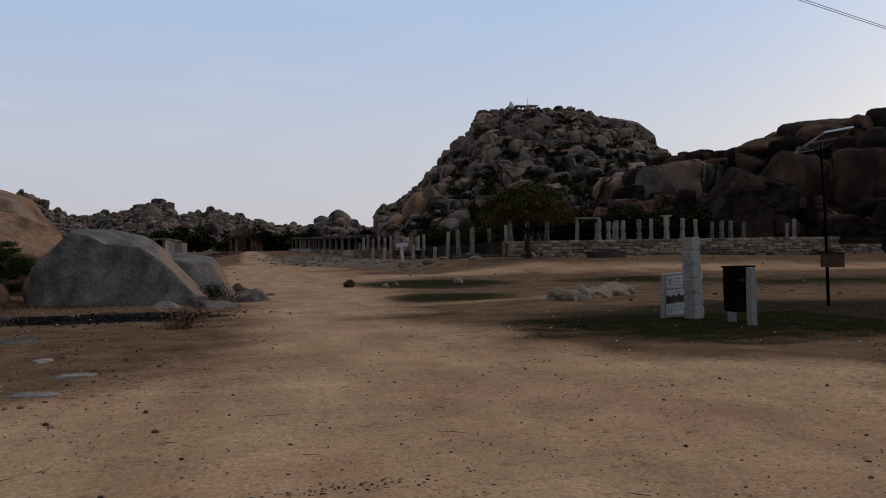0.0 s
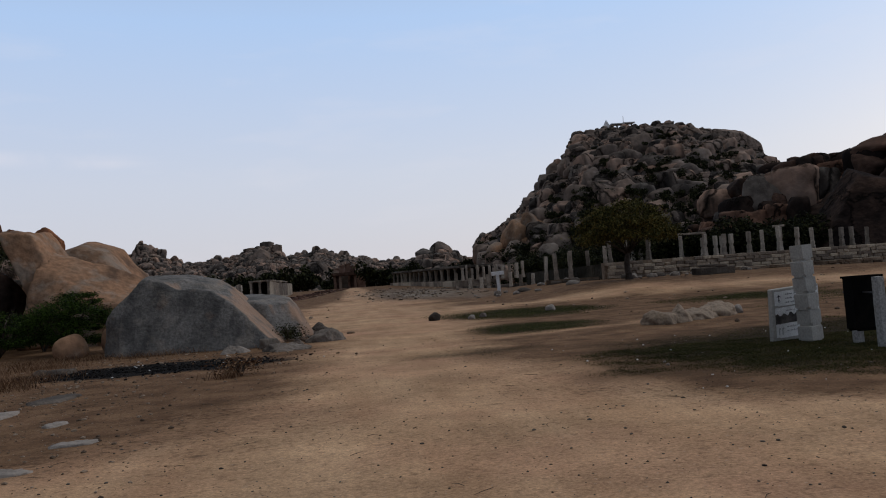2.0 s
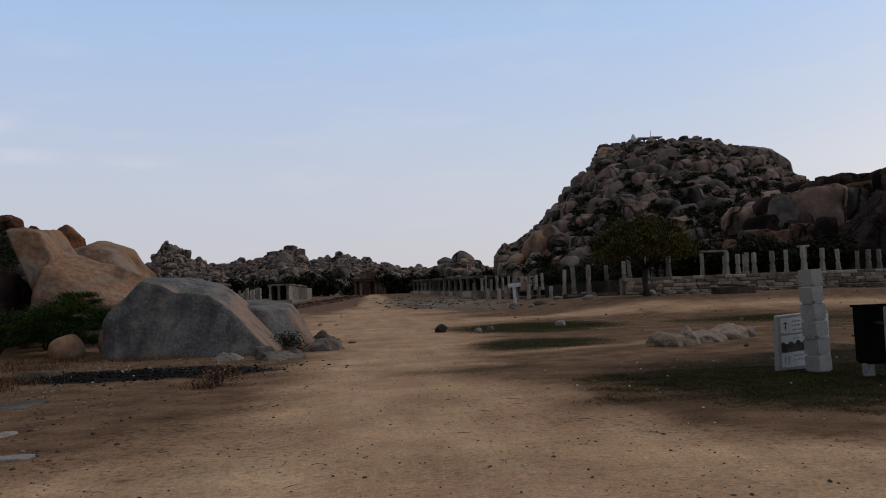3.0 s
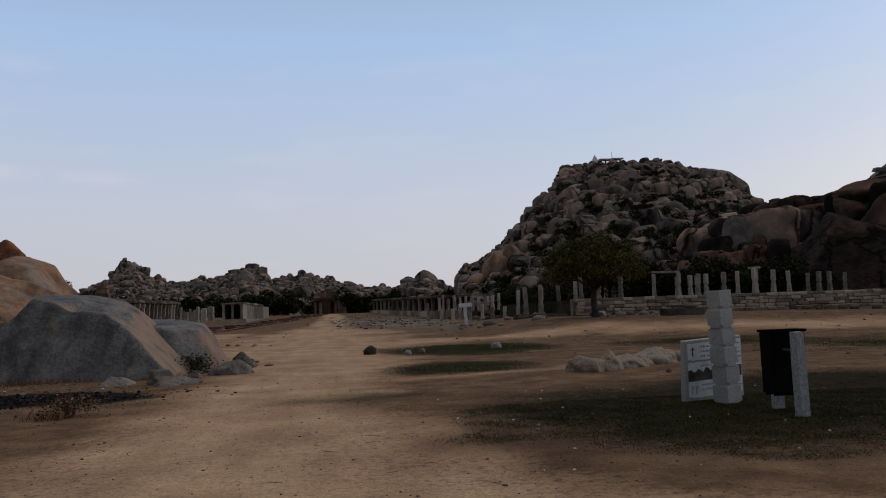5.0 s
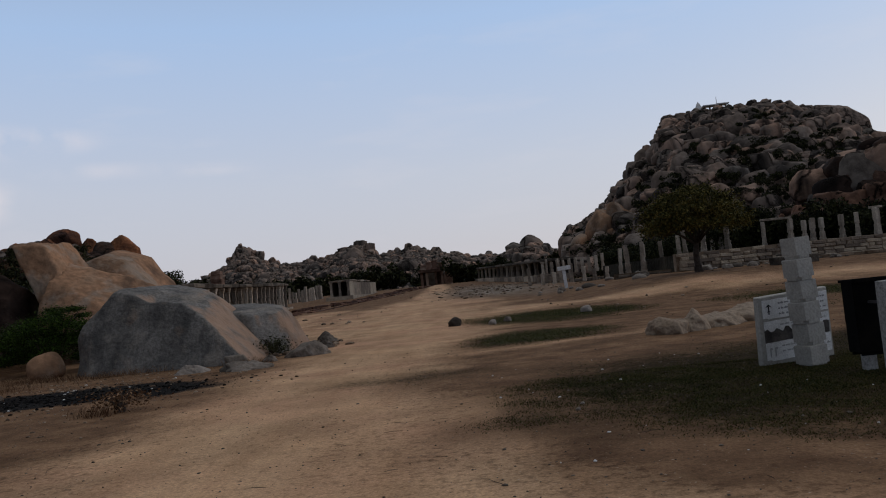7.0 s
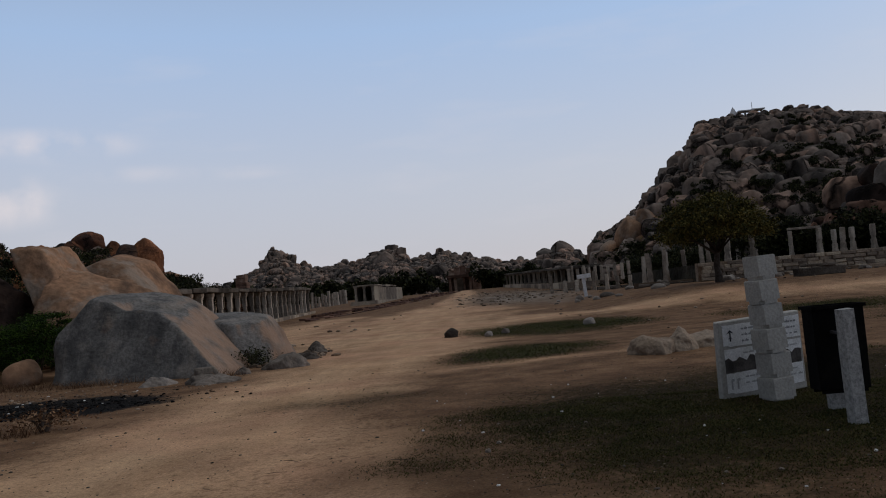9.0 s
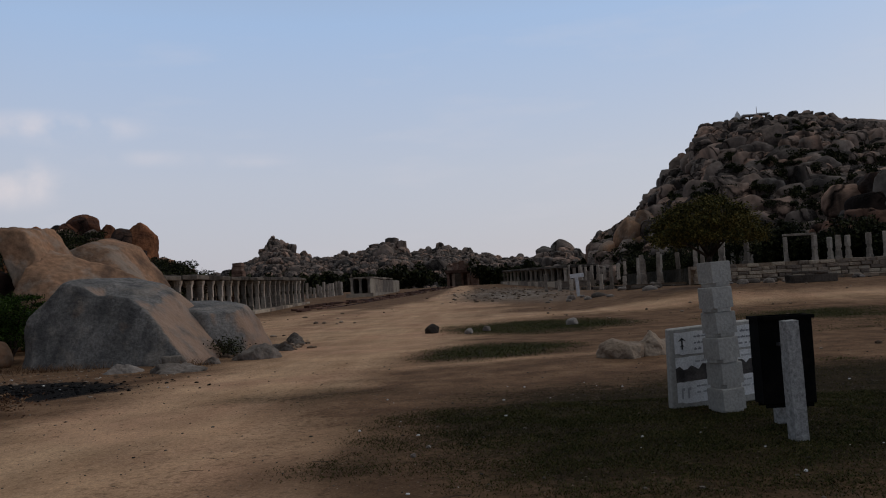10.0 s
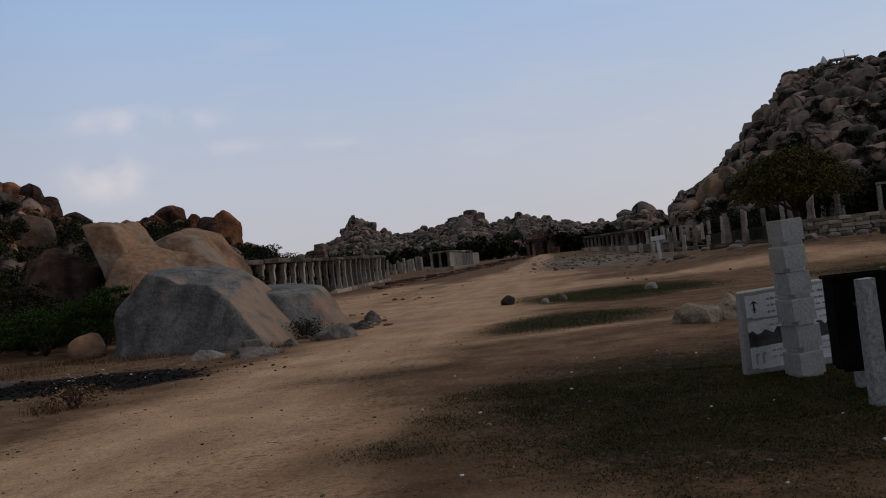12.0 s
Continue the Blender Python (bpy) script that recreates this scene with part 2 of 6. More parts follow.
M_BUSH = material("dark_scrub_leaves", ((0.008, 0.010, 0.005), (0.019, 0.023, 0.009), (0.045, 0.048, 0.018)), 0.3, 3, 0.7, 0.0, 0.8)
M_GREEN = material("green_bush_leaves", ((0.006, 0.014, 0.002), (0.024, 0.05, 0.006), (0.06, 0.105, 0.014)), 0.8, 6, 0.6, 0.0, 0.8)
M_GRASS = material("short_grass_blades", ((0.018, 0.024, 0.006), (0.042, 0.052, 0.014), (0.09, 0.075, 0.028)), 0.5, 3, 0.8, 0.0, 0.9)
M_FARGRASS = material("far_grass_blades", ((0.035, 0.05, 0.012), (0.065, 0.082, 0.02), (0.13, 0.11, 0.045)), 0.5, 3, 0.8, 0.0, 0.9)
M_DRY = material("dry_grass_blades", ((0.08, 0.042, 0.024), (0.16, 0.088, 0.048), (0.27, 0.17, 0.10)), 0.5, 3, 0.9, 0.0, 0.9)
M_TWIG = plain("bare_twigs", (0.17, 0.14, 0.12), 0.9)
M_LITTER = plain("pale_paper_litter", (0.7, 0.7, 0.68), 0.8)
M_CHAR = material("charred_debris", ((0.004, 0.004, 0.004), (0.008, 0.007, 0.007), (0.02, 0.018, 0.016)), 3, 20, 0.95, 0.6, 0.6)
M_BLACK.node_tree.nodes["Principled BSDF"].inputs["Specular IOR Level"].default_value = 0.05
M_RUST_ROCK = material("rust_orange_granite", ((0.10, 0.045, 0.028), (0.30, 0.125, 0.06), (0.42, 0.19, 0.09)), 0.35, 3, 0.9, 1.0, 0.4, streak=((0.03, 0.022, 0.02), 0.5, 0.7), bump_scale=0.5, speck=(0.65, 1.2), crack=(0.16, 0.02, 0.8))
M_CRAG = material("dark_crag_granite", ((0.018, 0.014, 0.013), (0.055, 0.037, 0.03), (0.115, 0.07, 0.052), (0.20, 0.11, 0.075)), 0.3, 2.5, 0.92, 1.0, 0.45, streak=((0.010, 0.009, 0.009), 0.5, 0.85), bump_scale=0.6, speck=(0.65, 1.2), crack=(0.14, 0.025, 0.9))
M_FIELD = material("brown_field_stone", ((0.10, 0.072, 0.052), (0.20, 0.145, 0.10), (0.32, 0.25, 0.185)), 1.2, 14, 0.9, 0.5, 0.8)
M_GREYINK = plain("greyed_lettering", (0.30, 0.30, 0.31), 0.7)
M_LIME = plain("whitewashed_plaster", (0.72, 0.72, 0.72), 0.8)


# ---- builders ----
def smooth(a):
    a = min(1.0, max(0.0, a))
    return a * a * (3 - 2 * a)


def lerp_list(v, pts):
    """Straight lines through (v, value) pairs."""
    if v <= pts[0][0]:
        return pts[0][1]
    for (a, p), (b, q) in zip(pts, pts[1:]):
        if v <= b:
            return p + (q - p) * (v - a) / (b - a)
    return pts[-1][1]


def ground_z(x, y):
    z = lerp_list(y, ((28, 0), (60, 0.25), (88, 0.5), (130, 1.2), (190, 2.6), (400, 3.0)))
    z += 0.75 * smooth((x - 8) / 9) * smooth((y - 40) / 14) * (1 - smooth((y - 74) / 16)) * (1 - 0.4 * smooth((x - 28) / 20))
    z += 0.05 * noise.noise((x * 0.11, y * 0.11, 3.1)) * smooth((y + 10) / 30) + 0.02 * noise.noise((x * 0.45, y * 0.45, 7.7))
    return z


def mesh_of(name, verts, faces, mat=None, shade=False):
    me = bpy.data.meshes.new(name)
    me.from_pydata(verts, [], faces)
    if mat:
        me.materials.append(mat)
    if shade:
        me.polygons.foreach_set("use_smooth", [True] * len(me.polygons))
    me.update()
    return me


def put(name, me, parent=None, m=None, label=""):
    ob = new(name, me)
    if parent:
        ob.parent = parent
    if m is not None:
        ob.matrix_basis = m
    if label:
        ob["label"] = label
    return ob


def thing(name, m, label, category, group="", kind=""):
    ob = new(name)
    ob.empty_display_size = 0.2
    ob.matrix_basis = m
    return tagged(ob, label, category, group, kind)


def part(name, bm, mat, parent, label="", shade=False, m=None):
    me = bpy.data.meshes.new(name)
    bm.to_mesh(me)
    bm.free()
    me.materials.append(mat)
    if shade:
        me.polygons.foreach_set("use_smooth", [True] * len(me.polygons))
    return put(name, me, parent, m, label)


def box(bm, cx, cy, z0, sx, sy, sz, top=1.0, turn=0.0, jit=0.0, rng=random):
    """A block standing on z0, its top scaled by top, its corners jittered."""
    vs = []
    for z, k in ((z0, 1.0), (z0 + sz, top)):
        for dx, dy in ((-1, -1), (1, -1), (1, 1), (-1, 1)):
            x, y = dx * sx / 2 * k, dy * sy / 2 * k
            c, s = math.cos(turn), math.sin(turn)
            vs.append(bm.verts.new((cx + x * c - y * s + rng.uniform(-jit, jit), cy + x * s + y * c + rng.uniform(-jit, jit), z + rng.uniform(-jit, jit))))
    for f in ((3, 2, 1, 0), (4, 5, 6, 7), (0, 1, 5, 4), (1, 2, 6, 5), (2, 3, 7, 6), (3, 0, 4, 7)):
        bm.faces.new([vs[i] for i in f])
    return vs


def bevel_all(bm, w, seg=1):
    bmesh.ops.bevel(bm, geom=bm.edges[:], offset=w, segments=seg, affect="EDGES", clamp_overlap=True)


def block_mesh(name, sx, sy, sz, mat, bevel=0.03, jit=0.01, seed=0, top=1.0):
    rng = random.Random(seed)
    bm = bmesh.new()
    box(bm, 0, 0, 0, sx, sy, sz, top=top, jit=jit, rng=rng)
    bevel_all(bm, bevel)
    me = bpy.data.meshes.new(name)
    bm.to_mesh(me)
    bm.free()
    me.materials.append(mat)
    return me


def ico(sub):
    bm = bmesh.new()
    bmesh.ops.create_icosphere(bm, subdivisions=sub, radius=1)
    v = np.array([x.co[:] for x in bm.verts])
    f = [[x.index for x in p.verts] for p in bm.faces]
    bm.free()
    return v / np.linalg.norm(v, axis=1)[:, None], f


ICO = {s: ico(s) for s in (2, 3, 4, 5, 6)}


def rock_verts(planes, power=12, sub=4, rough=0.04, seed=0, freq=1.2, fine=0.0):
    """A stone with rounded edges, bounded by planes (nx, ny, nz, distance) round its middle, and roughened."""
    d, f = ICO[sub]
    pl = np.array(planes, float)
    nrm = pl[:, :3] / np.linalg.norm(pl[:, :3], axis=1)[:, None]
    g = np.maximum(d @ nrm.T, 1e-4) / pl[:, 3]
    r = (g ** power).sum(1) ** (-1 / power)
    p = d * r[:, None]
    size = float(np.median(r))
    o = Vector((seed * 3.17 % 90, seed * 5.31 % 90, seed * 1.77 % 90))
    for i in range(len(p)):
        q = Vector(p[i]) * (freq / size) + o
        k = noise.fractal(q, 1.0, 2.0, 4) * rough
        if fine:
            k += noise.noise(q * 6) * fine
        p[i] *= 1 + k
    return p, f


def random_planes(rng, sx, sy, sz, n=9):
    pl = [(1, 0, 0, sx), (-1, 0, 0, sx), (0, 1, 0, sy), (0, -1, 0, sy), (0, 0, 1, sz), (0, 0, -1, sz)]
    for _ in range(n):
        v = Vector((rng.gauss(0, 1), rng.gauss(0, 1), rng.gauss(0, 0.8))).normalized()
        h = math.sqrt((v.x * sx) ** 2 + (v.y * sy) ** 2 + (v.z * sz) ** 2)
        pl.append((*v, h * rng.uniform(0.85, 1.12)))
    return pl


def worn_planes(rng, sx, sy, sz, n=13):
    """Planes for a worn boulder with a peaked, uneven outline: no face lies square."""
    pl = [(0, 0, -1, sz)]
    for i in range(n):
        a = 6.283 * (i + rng.uniform(-0.4, 0.4)) / n * 2
        z = (-0.15, 0.25, 0.6, 0.85)[i % 4] + rng.uniform(-0.15, 0.15)
        c = math.sqrt(max(0.05, 1 - z * z))
        v = Vector((math.cos(a) * c, math.sin(a) * c, z)).normalized()
        pl.append((*v, math.sqrt((v.x * sx) ** 2 + (v.y * sy) ** 2 + (v.z * sz) ** 2) * rng.uniform(0.84, 1.04)))
    return pl


def rock_mesh(name, planes, mat, **kw):
    p, f = rock_verts(planes, **kw)
    return mesh_of(name, [tuple(v) for v in p], f, mat, True)


def split_material():
    """Grey granite, tan on the side marked on the mesh: part staining, part painted warm light."""
    m = M_GREY.copy()
    m.name = "grey_granite_with_tan_flank"
    n, l = m.node_tree.nodes, m.node_tree.links
    bsdf = n["Principled BSDF"]
    old = bsdf.inputs["Base Color"].links[0].from_socket
    at = n.new("ShaderNodeAttribute")
    at.attribute_name = "lit_flank"
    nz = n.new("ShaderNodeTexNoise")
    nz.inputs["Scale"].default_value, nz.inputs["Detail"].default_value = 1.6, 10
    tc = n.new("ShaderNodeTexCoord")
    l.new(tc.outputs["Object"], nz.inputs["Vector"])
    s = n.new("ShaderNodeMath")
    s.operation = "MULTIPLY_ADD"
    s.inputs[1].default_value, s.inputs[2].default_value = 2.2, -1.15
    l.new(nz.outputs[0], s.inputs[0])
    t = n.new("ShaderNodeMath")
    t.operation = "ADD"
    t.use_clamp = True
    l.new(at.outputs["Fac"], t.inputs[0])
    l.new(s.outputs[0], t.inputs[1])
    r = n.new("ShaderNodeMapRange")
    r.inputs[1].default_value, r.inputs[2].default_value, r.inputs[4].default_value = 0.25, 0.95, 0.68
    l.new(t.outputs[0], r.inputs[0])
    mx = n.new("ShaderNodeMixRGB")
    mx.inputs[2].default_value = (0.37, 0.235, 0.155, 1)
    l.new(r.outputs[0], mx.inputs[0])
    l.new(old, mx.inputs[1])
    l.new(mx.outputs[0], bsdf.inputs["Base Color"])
    return m


M_SPLIT = split_material()


# ---- ground ----
def axis(fine0, fine1, step, far0, far1):
    vals = list(np.arange(fine0, fine1 + step / 2, step))
    s, v = step, fine1
    while v < far1:
        s *= 1.12
        v += s
        vals.append(v)
    s, v = step, fine0
    while v > far0:
        s *= 1.12
        v -= s
        vals.insert(0, v)
    return vals


def seg_dist(x, y, pts):
    best = 1e9
    for (ax, ay), (bx, by) in zip(pts, pts[1:]):
        t = max(0, min(1, ((x - ax) * (bx - ax) + (y - ay) * (by - ay)) / ((bx - ax) ** 2 + (by - ay) ** 2)))
        best = min(best, math.hypot(x - ax - t * (bx - ax), y - ay - t * (by - ay)))
    return best


def blob(x, y, cx, cy, rx, ry, turn=0.0):
    c, s = math.cos(turn), math.sin(turn)
    dx, dy = x - cx, y - cy
    return 1 - math.hypot((dx * c + dy * s) / rx, (-dx * s + dy * c) / ry)


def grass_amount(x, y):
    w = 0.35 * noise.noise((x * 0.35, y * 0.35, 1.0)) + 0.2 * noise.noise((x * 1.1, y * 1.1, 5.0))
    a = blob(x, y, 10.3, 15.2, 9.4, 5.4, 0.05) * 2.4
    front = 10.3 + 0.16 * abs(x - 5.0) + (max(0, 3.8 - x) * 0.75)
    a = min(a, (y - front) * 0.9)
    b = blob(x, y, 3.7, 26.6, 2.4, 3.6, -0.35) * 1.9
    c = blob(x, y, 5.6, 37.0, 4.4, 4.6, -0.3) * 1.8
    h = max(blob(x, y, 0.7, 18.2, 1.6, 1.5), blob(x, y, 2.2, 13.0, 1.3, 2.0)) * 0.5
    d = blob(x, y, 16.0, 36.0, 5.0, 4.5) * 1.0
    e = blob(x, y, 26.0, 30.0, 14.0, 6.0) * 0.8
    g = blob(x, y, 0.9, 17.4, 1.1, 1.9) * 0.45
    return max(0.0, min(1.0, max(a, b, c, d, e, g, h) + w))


PATH_LINE = [(-2.0, -8), (-1.8, 4), (-1.0, 12), (-0.9, 18), (-0.6, 25), (-0.2, 36), (-1.2, 48), (-1.2, 70), (-0.2, 110), (-1.2, 210)]
BRANCH = [(-0.2, 40), (6, 48), (16, 47), (30, 44), (60, 38)]


def path_amount(x, y):
    w = 0.5 * noise.noise((x * 0.3, y * 0.3, 9.0)) + 0.2 * noise.noise((x * 1.3, y * 1.3, 2.0))
    half = lerp_list(y, ((-8, 9.0), (6, 6.5), (11, 3.9), (16, 3.0), (25, 3.1), (31, 5.0), (45, 8.5), (70, 8.5), (90, 4.0), (190, 2.4)))
    a = 1 - seg_dist(x, y, PATH_LINE) / half
    b = 0.8 - seg_dist(x, y, BRANCH) / 6.0
    c = 0.55 - seg_dist(x, y, [(1.0, 22.5), (6, 24.0), (12, 30)]) / 2.2
    d = 0.75 - seg_dist(x, y, [(-6.5, 40), (-9.5, 60), (-10, 76)]) / 7.0
    near = 0.9 - max(0, y - 9.0) * 0.6 - max(0, x - 1.5) * 0.16 - max(0, -4.5 - x) * 0.6
    return max(0.0, min(1.0, 1.35 * max(a, b, c, d, near) + w))


def ash_amount(x, y):
    w = 0.4 * noise.noise((x * 0.8, y * 0.8, 4.0)) + 0.25 * noise.noise((x * 2.5, y * 2.5, 4.0))
    return max(0.0, min(1.0, 2.6 * (blob(x, y, -6.8, 21.6, 4.0, 2.2, -0.12)) + w))


def paving_amount(x, y):
    w = 0.5 * noise.noise((x * 0.15, y * 0.15, 14.0))
    return max(0.0, min(1.0, 1.5 * blob(x, y, 7.0, 105.0, 9.0, 42.0) + w))


xs, ys = axis(-12, 14, 0.22, -1500, 1500), axis(-2, 32, 0.22, -600, 2000)
gv = [(x, y, ground_z(x, y)) for y in ys for x in xs]
nx = len(xs)
gf = [(j * nx + i, j * nx + i + 1, (j + 1) * nx + i + 1, (j + 1) * nx + i) for j in range(len(ys) - 1) for i in range(nx - 1)]
gme = mesh_of("ground", gv, gf, None, True)
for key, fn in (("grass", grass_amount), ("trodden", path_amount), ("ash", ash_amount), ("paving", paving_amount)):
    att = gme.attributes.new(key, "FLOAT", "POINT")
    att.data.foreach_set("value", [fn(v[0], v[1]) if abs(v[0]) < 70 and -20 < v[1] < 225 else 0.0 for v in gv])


def ground_material():
    m = bpy.data.materials.new("dusty_soil")
    m.use_nodes = True
    n, l = m.node_tree.nodes, m.node_tree.links
    b = n["Principled BSDF"]
    b.inputs["Roughness"].default_value = 0.95
    b.inputs["Specular IOR Level"].default_value = 0.02
    tc = n.new("ShaderNodeTexCoord")

    def nz(scale, detail=6, rough=0.6, stretch=None):
        t = n.new("ShaderNodeTexNoise")
        t.inputs["Scale"].default_value, t.inputs["Detail"].default_value, t.inputs["Roughness"].default_value = scale, detail, rough
        v = tc.outputs["Object"]
        if stretch:
            mp = n.new("ShaderNodeMapping")
            mp.inputs["Scale"].default_value, mp.inputs["Rotation"].default_value = stretch, (0, 0, -0.12)
            l.new(v, mp.inputs[0])
            v = mp.outputs[0]
        l.new(v, t.inputs["Vector"])
        return t.outputs[0]

    def rng(v, a, b_, lo=0.0, hi=1.0):
        t = n.new("ShaderNodeMapRange")
        for i, q in ((1, a), (2, b_), (3, lo), (4, hi)):
            t.inputs[i].default_value = q
        l.new(v, t.inputs[0])
        return t.outputs[0]

    def mixc(f, a, b_, mode="MIX"):
        t = n.new("ShaderNodeMixRGB")
        t.blend_type = mode
        for i, q in ((0, f), (1, a), (2, b_)):
            if isinstance(q, (tuple, float)):
                t.inputs[i].default_value = (*q, 1) if isinstance(q, tuple) else q
            else:
                l.new(q, t.inputs[i])
        return t.outputs[0]

    def att(name):
        t = n.new("ShaderNodeAttribute")
        t.attribute_name = name
        return t.outputs["Fac"]

    def math2(op, a, b_):
        t = n.new("ShaderNodeMath")
        t.operation = op
        for i, q in ((0, a), (1, b_)):
            if isinstance(q, float):
                t.inputs[i].default_value = q
            else:
                l.new(q, t.inputs[i])
        return t.outputs[0]

    broad, mid, fine, grit = nz(0.22, 5), nz(1.3, 6), nz(9, 6, 0.7), nz(60, 3)
    tracks = nz(1.0, 5, 0.6, (1.1, 0.16, 1))
    soil = mixc(rng(mid, 0.35, 0.65), (0.13, 0.074, 0.043), (0.25, 0.15, 0.086))
    sand = mixc(rng(tracks, 0.35, 0.65), (0.48, 0.295, 0.168), (0.62, 0.405, 0.24))
    sand = mixc(rng(broad, 0.45, 0.62, 0, 0.55), sand, (0.48, 0.265, 0.165))
    edge = math2("ADD", att("trodden"), rng(fine, 0.3, 0.7, -0.22, 0.22))
    col = mixc(rng(edge, 0.15, 0.9), soil, sand)
    pav = mixc(rng(nz(0.9, 6, 0.7, (0.6, 0.2, 1)), 0.4, 0.62), (0.12, 0.10, 0.08), (0.30, 0.265, 0.22))
    col = mixc(math2("MULTIPLY", att("paving"), 0.75), col, pav)
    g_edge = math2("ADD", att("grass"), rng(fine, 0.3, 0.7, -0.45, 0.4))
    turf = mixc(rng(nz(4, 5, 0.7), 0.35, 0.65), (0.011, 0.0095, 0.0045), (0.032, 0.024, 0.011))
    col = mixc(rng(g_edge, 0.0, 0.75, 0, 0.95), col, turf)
    a_edge = math2("ADD", att("ash"), rng(fine, 0.3, 0.7, -0.35, 0.35))
    col = mixc(rng(a_edge, 0.3, 0.6), col, (0.014, 0.013, 0.012))
    col = mixc(1.0, col, rng(fine, 0.3, 0.7, 0.62, 1.34), "MULTIPLY")
    col = mixc(1.0, col, rng(nz(31, 5, 0.75), 0.32, 0.68, 0.66, 1.3), "MULTIPLY")
    col = mixc(rng(nz(5.5, 7, 0.8), 0.57, 0.68, 0, 0.55), col, (0.13, 0.085, 0.06))
    col = mixc(1.0, col, rng(nz(0.6, 7, 0.68), 0.36, 0.64, 0.78, 1.14), "MULTIPLY")
    col = mixc(rng(grit, 0.62, 0.72, 0, 0.5), col, (0.10, 0.075, 0.06))
    col = mixc(rng(nz(23, 2), 0.68, 0.74, 0, 0.5), col, (0.5, 0.42, 0.34))
    l.new(col, b.inputs["Base Color"])
    h = math2("ADD", math2("MULTIPLY", mid, 0.35), math2("ADD", math2("MULTIPLY", fine, 0.3), math2("MULTIPLY", grit, 0.09)))
    h = math2("ADD", h, math2("MULTIPLY", tracks, 0.25))
    bp = n.new("ShaderNodeBump")
    bp.inputs["Strength"].default_value, bp.inputs["Distance"].default_value = 0.9, 0.07
    l.new(h, bp.inputs["Height"])
    l.new(bp.outputs[0], b.inputs["Normal"])
    return m


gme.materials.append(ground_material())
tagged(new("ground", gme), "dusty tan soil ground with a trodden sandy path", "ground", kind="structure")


# ---- large rocks near the path ----
def stand(name, planes, m, mat, label, category="boulder", sink=0.0, group="", dents=(), **kw):
    me = rock_mesh(name, planes, mat, **kw)
    for v in me.vertices:
        for c, radius, push in dents:
            k = smooth(1 - (v.co - Vector(c)).length / radius)
            v.co += Vector(push) * k
    me.update()
    zmin = min(v.co.z for v in me.vertices)
    x, y = m.translation.x, m.translation.y
    q = m.copy()
    q.translation.z = ground_z(x, y) - zmin * m.to_scale().z - sink
    # tan weight by normal: right and upward faces get the painted warm light
    att = me.attributes.new("lit_flank", "FLOAT", "POINT")
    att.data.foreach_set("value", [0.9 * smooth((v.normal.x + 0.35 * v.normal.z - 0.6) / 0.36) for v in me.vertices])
    return tagged(put(name, me, None, q), label, category, group)


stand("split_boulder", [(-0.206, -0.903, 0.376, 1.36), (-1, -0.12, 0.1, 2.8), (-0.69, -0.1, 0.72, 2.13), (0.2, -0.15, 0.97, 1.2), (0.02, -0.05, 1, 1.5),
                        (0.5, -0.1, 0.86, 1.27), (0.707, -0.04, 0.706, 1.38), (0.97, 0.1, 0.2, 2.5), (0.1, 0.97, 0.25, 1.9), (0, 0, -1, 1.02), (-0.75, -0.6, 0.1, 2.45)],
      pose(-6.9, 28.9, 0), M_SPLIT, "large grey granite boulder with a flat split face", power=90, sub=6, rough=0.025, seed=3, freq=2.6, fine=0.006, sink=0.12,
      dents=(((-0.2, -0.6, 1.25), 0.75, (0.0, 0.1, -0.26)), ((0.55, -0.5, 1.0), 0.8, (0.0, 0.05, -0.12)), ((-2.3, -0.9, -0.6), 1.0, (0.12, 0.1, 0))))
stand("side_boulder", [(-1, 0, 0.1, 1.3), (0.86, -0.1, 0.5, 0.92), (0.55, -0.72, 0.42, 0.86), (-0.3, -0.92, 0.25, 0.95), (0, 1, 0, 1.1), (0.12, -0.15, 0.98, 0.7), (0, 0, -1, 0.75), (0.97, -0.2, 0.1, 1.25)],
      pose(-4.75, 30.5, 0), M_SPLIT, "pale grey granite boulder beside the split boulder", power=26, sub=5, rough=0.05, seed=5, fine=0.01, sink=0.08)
stand("toe_rock", random_planes(random.Random(46), 0.3, 0.2, 0.17, 8), pose(-4.3, 25.9, 0, 0, 0, 25), M_DARK, "dark broken rock at the split boulder's toe", "rock", power=22, sub=4, rough=0.12, seed=46, sink=0.06)
stand("round_boulder", worn_planes(random.Random(2), 0.68, 0.52, 0.45), pose(-10.9, 29.0, 0), M_TAN, "small rounded brown boulder among dry weeds", power=4.2, sub=4, rough=0.05, seed=8, sink=0.06)
stand("round_boulder", random_planes(random.Random(12), 0.5, 0.4, 0.5), pose(-9.75, 29.6, 0), M_TAN, "small brown boulder beside the split boulder", power=4.2, sub=4, rough=0.06, seed=18, sink=0.06)
stand("leaning_rock", [(-0.86, -0.2, -0.38, 0.45), (0.88, -0.12, 0.46, 1.25), (0.02, -0.05, 1, 2.38), (0.05, -0.97, 0.2, 1.4), (0, 1, 0.1, 1.5), (0, 0, -1, 2.8), (0.55, -0.8, 0.1, 1.45), (1, 0, 0, 1.9), (-0.5, -0.85, -0.1, 1.3)],
      pose(-15.75, 39.9, 0), M_TAN, "tall leaning tan granite rock with an overhanging edge", "rock", power=30, sub=6, rough=0.06, seed=21, freq=1.8, fine=0.006, sink=0.15)
